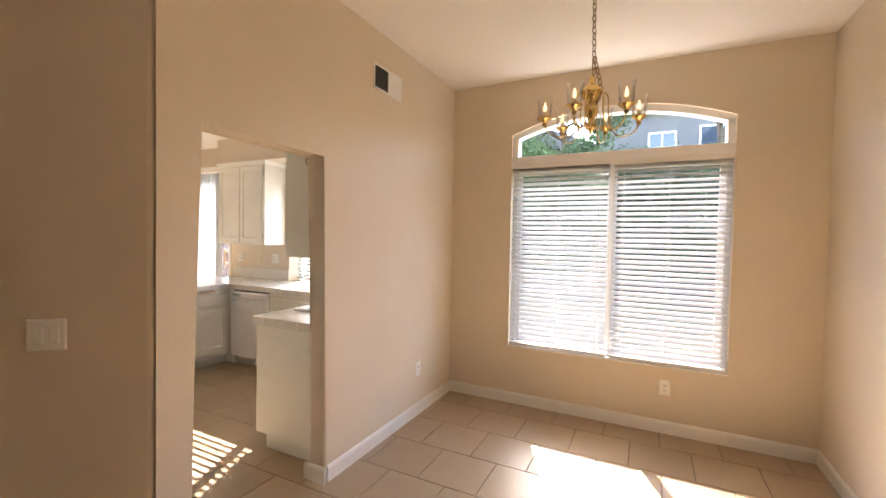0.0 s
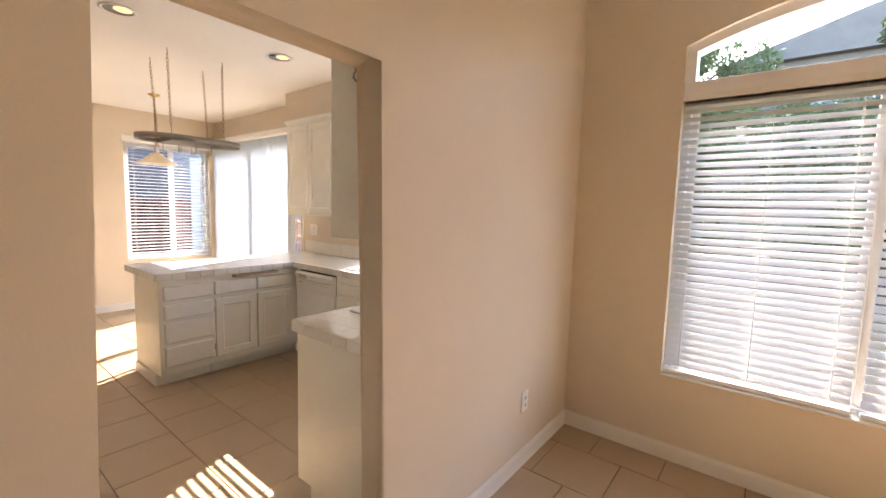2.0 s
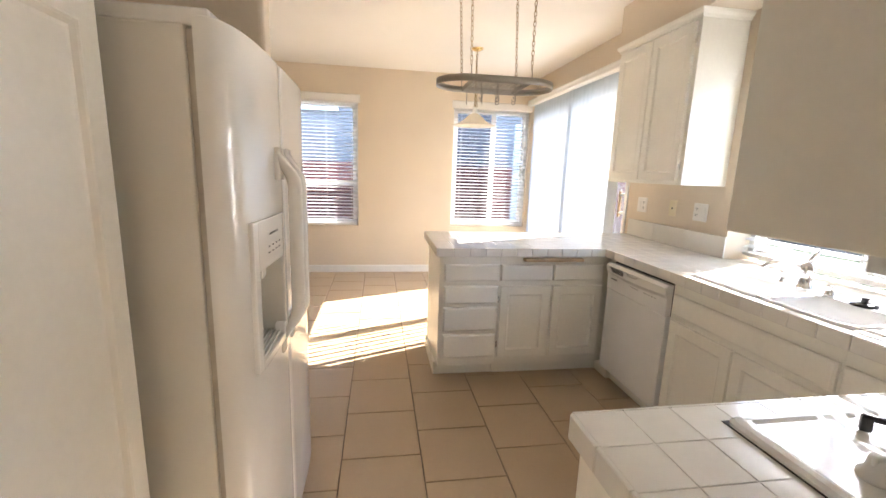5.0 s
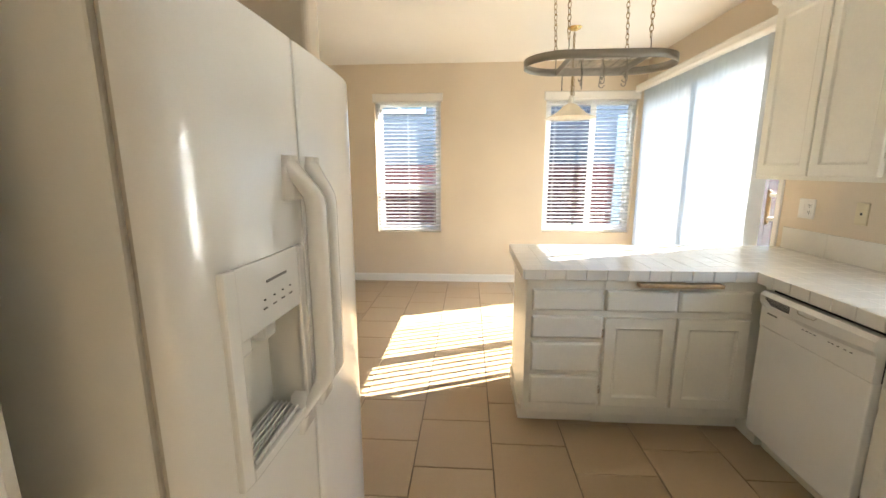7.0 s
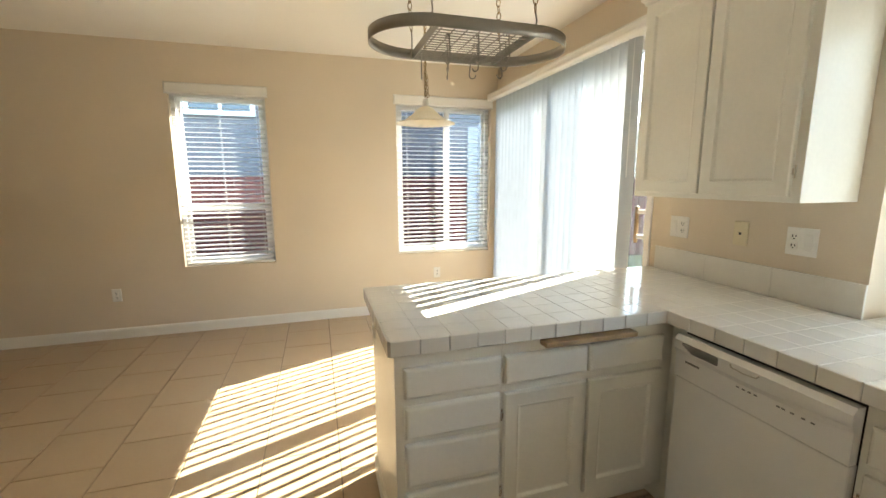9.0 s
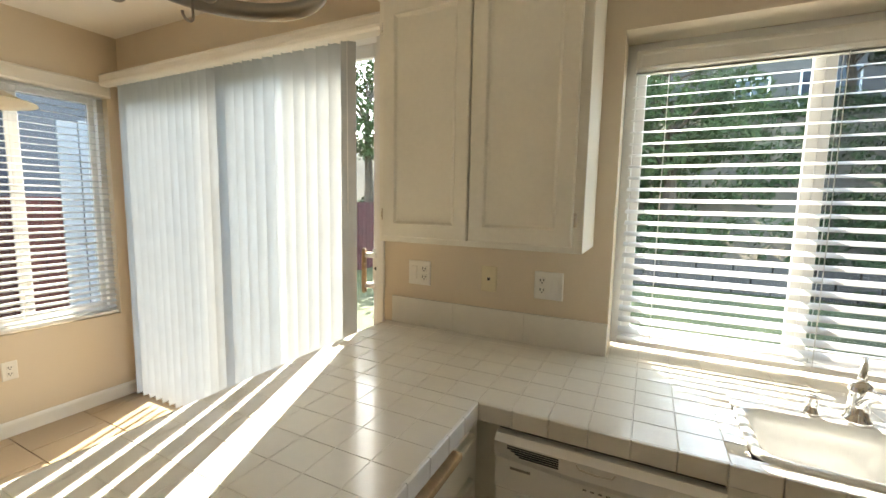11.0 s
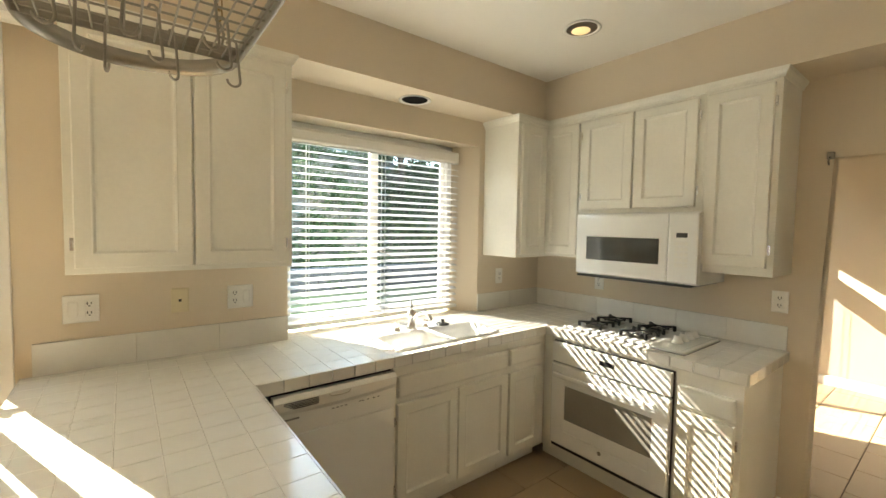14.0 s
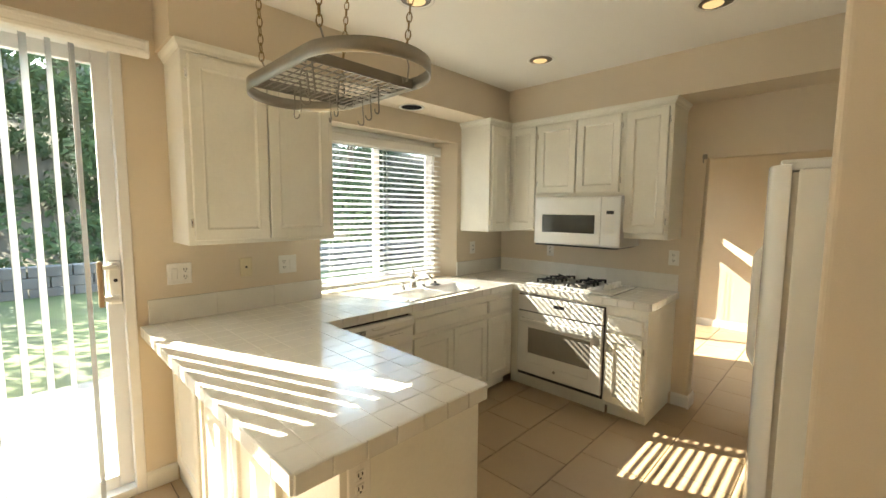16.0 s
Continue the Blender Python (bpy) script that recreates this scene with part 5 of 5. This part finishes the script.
for k in range(6):
    a = radians(18 + 60 * k)
    c, s = math.cos(a), math.sin(a)
    R = 0.245
    bm = bmesh.new()
    ctl = [(0.03, 0.19), (0.06, 0.205), (0.085, 0.18), (0.088, 0.10), (0.10, 0.02), (0.135, -0.025), (0.18, -0.03), (0.225, -0.005), (R, 0.035), (R, 0.055)]
    dense = []
    for i in range(len(ctl) - 1):
        p0, p1, p2, p3 = (Vector(ctl[max(0, min(len(ctl) - 1, i + j))]) for j in (-1, 0, 1, 2))
        for q in (0, 0.33, 0.66):
            dense.append(0.5 * ((2 * p1) + (p2 - p0) * q + (2 * p0 - 5 * p1 + 4 * p2 - p3) * q * q + (3 * p1 - p0 - 3 * p2 + p3) * q ** 3))
    dense.append(Vector(ctl[-1]))
    tube(bm, [(HX + r * c, HY + r * s, HZ + z) for r, z in dense], 0.0038, 8)
    arm = part("arm", bm, BRASS, cl, "curved brass arm", True)
    cx, cy = HX + R * c, HY + R * s
    bm = bmesh.new()
    lathe(bm, [(0.001, 0.03), (0.010, 0.035), (0.014, 0.05), (0.022, 0.058), (0.036, 0.068), (0.040, 0.076), (0.034, 0.078), (0.014, 0.072), (0.001, 0.072)], (cx, cy, HZ), 20)
    part("cup", bm, BRASS, arm, "", True)
    bm = bmesh.new()
    lathe(bm, [(0.001, 0.026), (0.010, 0.03), (0.013, 0.042), (0.010, 0.05)], (cx, cy, HZ), 14)
    part("cup_finial", bm, OLDBRASS, arm, "", True)
    bm = bmesh.new()
    lathe(bm, [(0.012, 0.072), (0.012, 0.105), (0.001, 0.106)], (cx, cy, HZ), 14)
    part("candle_sleeve", bm, IVORY, arm, "ivory candle sleeve")
    bm = bmesh.new()
    lathe(bm, [(0.004, 0.105), (0.008, 0.115), (0.010, 0.125), (0.007, 0.142), (0.003, 0.158), (0.001, 0.16)], (cx, cy, HZ), 14)
    part("bulb", bm, BULB, arm, "lit flame-shaped bulb", True)
    bm = bmesh.new()
    lathe(bm, [(0.030, 0.076), (0.036, 0.10), (0.037, 0.13), (0.040, 0.17), (0.046, 0.20)], (cx, cy, HZ), 24)
    g = part("glass_shade", bm, CLEAR, arm, "clear flared glass shade", True)
    g.visible_shadow = False


# ---- outside ----
def ground_z(x, y):
    """The hillside behind the lawn."""
    t = max(0.0, min(1.0, (y - 12.2) / 16.0))
    return -0.12 + 6.2 * t * t * (3 - 2 * t) + 0.25 * noise.noise((x * 0.3, y * 0.3, 0)) * min(1, t * 6)


bm = bmesh.new()
xs = [-400, -120, -60, -40] + [-30 + 1.5 * k for k in range(40)] + [40, 60, 120, 400]
ys = [4.0 - 400, -60, 4.0, 7.2, 12.2] + [13 + 1.0 * k for k in range(18)] + [34, 60, 120, 400]
grid = [[bm.verts.new((x, y, ground_z(x, y) - (0.06 if y < 7 else 0))) for x in xs] for y in ys]
for A, B in zip(grid, grid[1:]):
    for k in range(len(xs) - 1):
        bm.faces.new((A[k], A[k + 1], B[k + 1], B[k]))
gob = structure("ground", bm, GRASS, "green lawn rising to a planted hillside", "ground")
gob.data.materials.append(SOIL)
for p in gob.data.polygons:
    p.use_smooth = True
    if p.center.y > 12.2:
        p.material_index = 1
bm = bmesh.new()
for k in range(3):
    x = -10.0 + 2.4 * k
    box(bm, (x + 0.006, 4.34, -0.18), (x + 2.394, 6.4, -0.075), None, 0.006)
structure("pavement", bm, CONC, "pale concrete patio slabs", "patio")
bm = bmesh.new()
for k in range(60):
    x = -18 + 0.62 * k
    for r in range(3):
        box(bm, (x + (0.3 if r % 2 else 0), 12.0, -0.15 + 0.2 * r), (x + 0.60 + (0.3 if r % 2 else 0), 12.3, 0.045 + 0.2 * r), None, 0.01)
structure("retaining_wall", bm, STONE, "low grey block retaining wall at the hillside's foot", "wall")


def leaf_cloud(name, centres, count, size, material, label, rnd):
    """Many small leaves round centres of (x, y, z, rx, ry, rz)."""
    V, F = [], []
    for x, y, z, rx, ry, rz in centres:
        for _ in range(count):
            d = Vector((rnd.gauss(0, 1), rnd.gauss(0, 1), rnd.gauss(0, 1))).normalized() * rnd.uniform(0.45, 1.0) ** 0.6
            p = Vector((x + d.x * rx, y + d.y * ry, z + abs(d.z) * rz if name == "shrubs" else z + d.z * rz))
            a = Vector((rnd.gauss(0, 1), rnd.gauss(0, 1), rnd.gauss(0, 1))).normalized()
            b = a.orthogonal().normalized()
            s = size * rnd.uniform(0.6, 1.4)
            i = len(V)
            V += [p - a * s, p + b * s * 0.45, p + a * s, p - b * s * 0.45]
            F.append((i, i + 1, i + 2, i + 3))
    me = bpy.data.meshes.new(name)
    me.from_pydata([tuple(v) for v in V], [], F)
    me.materials.append(material)
    return me


rnd = random.Random(3)
cs = []
for _ in range(330):
    x, y = rnd.uniform(-16, 14), rnd.uniform(12.4, 27)
    s = rnd.uniform(0.5, 1.3)
    cs.append((x, y, ground_z(x, y), s, s, s * rnd.uniform(0.5, 1.1)))
tagged(new("shrubs", leaf_cloud("shrubs", cs, 170, 0.10, LEAF, "", rnd)), "dense green and brown shrubs over the hillside", "shrubs", "", "stuff")


def tree(x, y, h, r, seed):
    rnd = random.Random(seed)
    z = ground_z(x, y) - 0.1
    ob = thing("tree", (x, y, z), "leafy green tree with a branching trunk on the hillside", "tree", "hillside trees")
    bm = bmesh.new()
    tube(bm, [(x, y, z), (x + 0.1, y, z + h * 0.3), (x - 0.05, y + 0.1, z + h * 0.6), (x, y, z + h * 0.9)], [0.22, 0.17, 0.11, 0.03], 8)
    part("trunk", bm, BARK, ob)
    cs = []
    for k in range(12):
        a, t = rnd.uniform(0, 6.28), rnd.uniform(0.35, 0.9)
        q = (x + math.cos(a) * r * rnd.uniform(0.4, 0.9), y + math.sin(a) * r * rnd.uniform(0.4, 0.9), z + h * (t + 0.12))
        bm = bmesh.new()
        tube(bm, [(x, y, z + h * t * 0.85), ((x + q[0]) / 2, (y + q[1]) / 2, (z + h * t + q[2]) / 2), q], [0.07, 0.045, 0.015], 6)
        part("limb", bm, BARK, ob)
        cs.append((*q, r * 0.45, r * 0.45, r * 0.35))
    me = leaf_cloud("crown", cs, 420, 0.10, LEAF2, "", rnd)
    c = new("crown", me)
    c.parent = ob
    c.matrix_parent_inverse = Matrix.Translation(-ob.location)


for k, (x, y, h, r) in enumerate(((-9.5, 17, 6.5, 2.4), (-5.5, 19, 7, 2.6), (-3.0, 16.5, 4.2, 1.8), (7.0, 20, 5.0, 1.8), (-12.5, 14.5, 6, 2.2), (-7.2, 22, 7, 2.8), (3.4, 25, 4.2, 1.2), (-3.6, 22, 6.5, 2.4)  , (-4.6, 27, 6.0, 1.8))):
    tree(x, y, h, r, 20 + k)


def house(x0, x1, y0, y1, z0, z1, ridge, material, windows, label):
    """A far house with a gable roof and windows on its near (south) face."""
    ob = thing("house", ((x0 + x1) / 2, (y0 + y1) / 2, z0), label, "house", "hillside houses")
    bm = bmesh.new()
    box(bm, (x0, y0, z0), (x1, y1, z1))
    part("wall", bm, material, ob)
    bm = bmesh.new()
    prism(bm, [(x0 - 0.5, z1), (x1 + 0.5, z1), ((x0 + x1) / 2, ridge)], y0 - 0.5, y1 + 0.5, lambda u, v, w: (u, w, v))
    part("roof", bm, ROOFM, ob)
    fh = north(y0)
    for a, b, c, d in windows:
        bm = bmesh.new()
        frame_bars(bm, a, b, c, d, 0.10, 0, 0.06, fh)
        box(bm, ((a + b) / 2 - 0.04, c, 0), ((a + b) / 2 + 0.04, d, 0.05), fh)
        w = part("window", bm, VINYL, ob)
        bm = bmesh.new()
        box(bm, (a + 0.05, c + 0.05, 0.004), (b - 0.05, d - 0.05, 0.02), fh)
        part("pane", bm, FARGLASS, w)


house(-3.0, 12.5, 30, 40, 4.5, 9.6, 12.2, STUCCO2, [(0.2, 1.8, 6.8, 8.4), (3.0, 5.4, 6.6, 8.6), (7.0, 8.6, 6.8, 8.4)], "tan stucco house with white windows on the hill")
house(-14.5, -3.2, 33, 42, 4.5, 8.4, 10.8, STUCCO, [(-11, -9.4, 6.4, 8.0), (-7.6, -5.6, 6.2, 8.0)], "grey stucco house with a gable roof on the hill")

# neighbour's side to the west
nb = thing("house", (-13.5, 2, -0.1), "grey stucco neighbour house with white upper windows", "house")
bm = bmesh.new()
box(bm, (-20, -8, -0.2), (-12.2, 9.5, 6.2))
part("wall", bm, STUCCO, nb)
bm = bmesh.new()
prism(bm, [(-20.6, 6.2), (-11.7, 6.2), (-16, 8.6)], -8.5, 10, lambda u, v, w: (u, w, v))
part("roof", bm, ROOFM, nb)
fx = facing_east(-12.2)
for a, b, c, d in ((-0.3, 1.0, 2.75, 4.1), (1.4, 2.5, 2.75, 3.9)):
    bm = bmesh.new()
    frame_bars(bm, a, b, c, d, 0.09, 0, 0.06, fx)
    box(bm, ((a + b) / 2 - 0.03, c, 0), ((a + b) / 2 + 0.03, d, 0.05), fx)
    w = part("window", bm, VINYL, nb)
    bm = bmesh.new()
    box(bm, (a + 0.05, c + 0.05, 0.004), (b - 0.05, d - 0.05, 0.02), fx)
    part("pane", bm, FARGLASS, w)
fe = thing("fence", (-9.6, 2, -0.12), "red-brown board fence between the houses", "fence")
bmf = bmesh.new()
box(bmf, (-0.0, 0.0, 0.0), (0.025, 0.142, 1.62), None, 0.003)
board = finish("board", bmf, FENCE)
for k in range(100):
    piece("board", board, fe, Matrix.Translation((-9.6 + (0.004 if k % 2 else 0), -4 + 0.15 * k, -0.12)))
for z in (0.25, 1.3):
    bm = bmesh.new()
    box(bm, (-9.66, -4, z), (-9.602, 11, z + 0.09))
    part("rail", bm, FENCE, fe)
sh = thing("fence_section", (-9.4, 8.0, -0.12), "pale grey vinyl side gate standing by the fence", "gate")
bm = bmesh.new()
for k in range(9):
    box(bm, (-8.6, 4.35 + 0.17 * k, -0.12), (-8.57, 4.51 + 0.17 * k, 2.35 - 0.03 * abs(k - 4)), None, 0.004)
part("panel", bm, GATE, sh)

# ---- floor tiles, last ----
FT, FG = 0.385, 0.005
near, rest = [], []
for j in range(-12, 12):
    y0 = 2.19 + FT * j
    off = -2.96 + (FT / 2 if j % 2 else 0)
    for i in range(-12, 14):
        x0 = off + FT * i
        a, b, c, d = x0 + FG / 2, x0 + FT - FG / 2, y0 + FG / 2, y0 + FT - FG / 2
        a, b, c, d = max(a, WX), min(b, 1.46), max(c, -2.6), min(d, 4.08)
        if b - a < 0.02 or d - c < 0.02:
            continue
        (near if (-5.8 < x0 < 1.3 and 0.6 < y0 < 4.1) else rest).append((a, b, c, d))
near.sort(key=lambda q: (abs(q[2] - 2.0) + 0.3 * abs(q[0] + 2.0)))
for a, b, c, d in near[:280]:
    piece("tile", tile_mesh("floor_tile", b - a, d - c, 0.008, FLOORT, 0.0018), floor, Matrix.Translation((a, c, -0.008)))
V, F = [], []
for a, b, c, d in near[280:] + rest:
    i = len(V)
    e = 0.0018
    V += [(a, c, -0.008), (b, c, -0.008), (b, d, -0.008), (a, d, -0.008), (a, c, -e), (b, c, -e), (b, d, -e), (a, d, -e), (a + e, c + e, 0), (b - e, c + e, 0), (b - e, d - e, 0), (a + e, d - e, 0)]
    F += [tuple(i + k for k in q) for q in ((0, 1, 5, 4), (1, 2, 6, 5), (2, 3, 7, 6), (3, 0, 4, 7), (4, 5, 9, 8), (5, 6, 10, 9), (6, 7, 11, 10), (7, 4, 8, 11), (8, 9, 10, 11))]
me = bpy.data.meshes.new("far_tiles")
me.from_pydata(V, [], F)
me.materials.append(FLOORT)
ft = new("far_tiles", me)
ft.parent = floor
tagged(ft, "tan floor tiles away from the kitchen", kind="stuff")
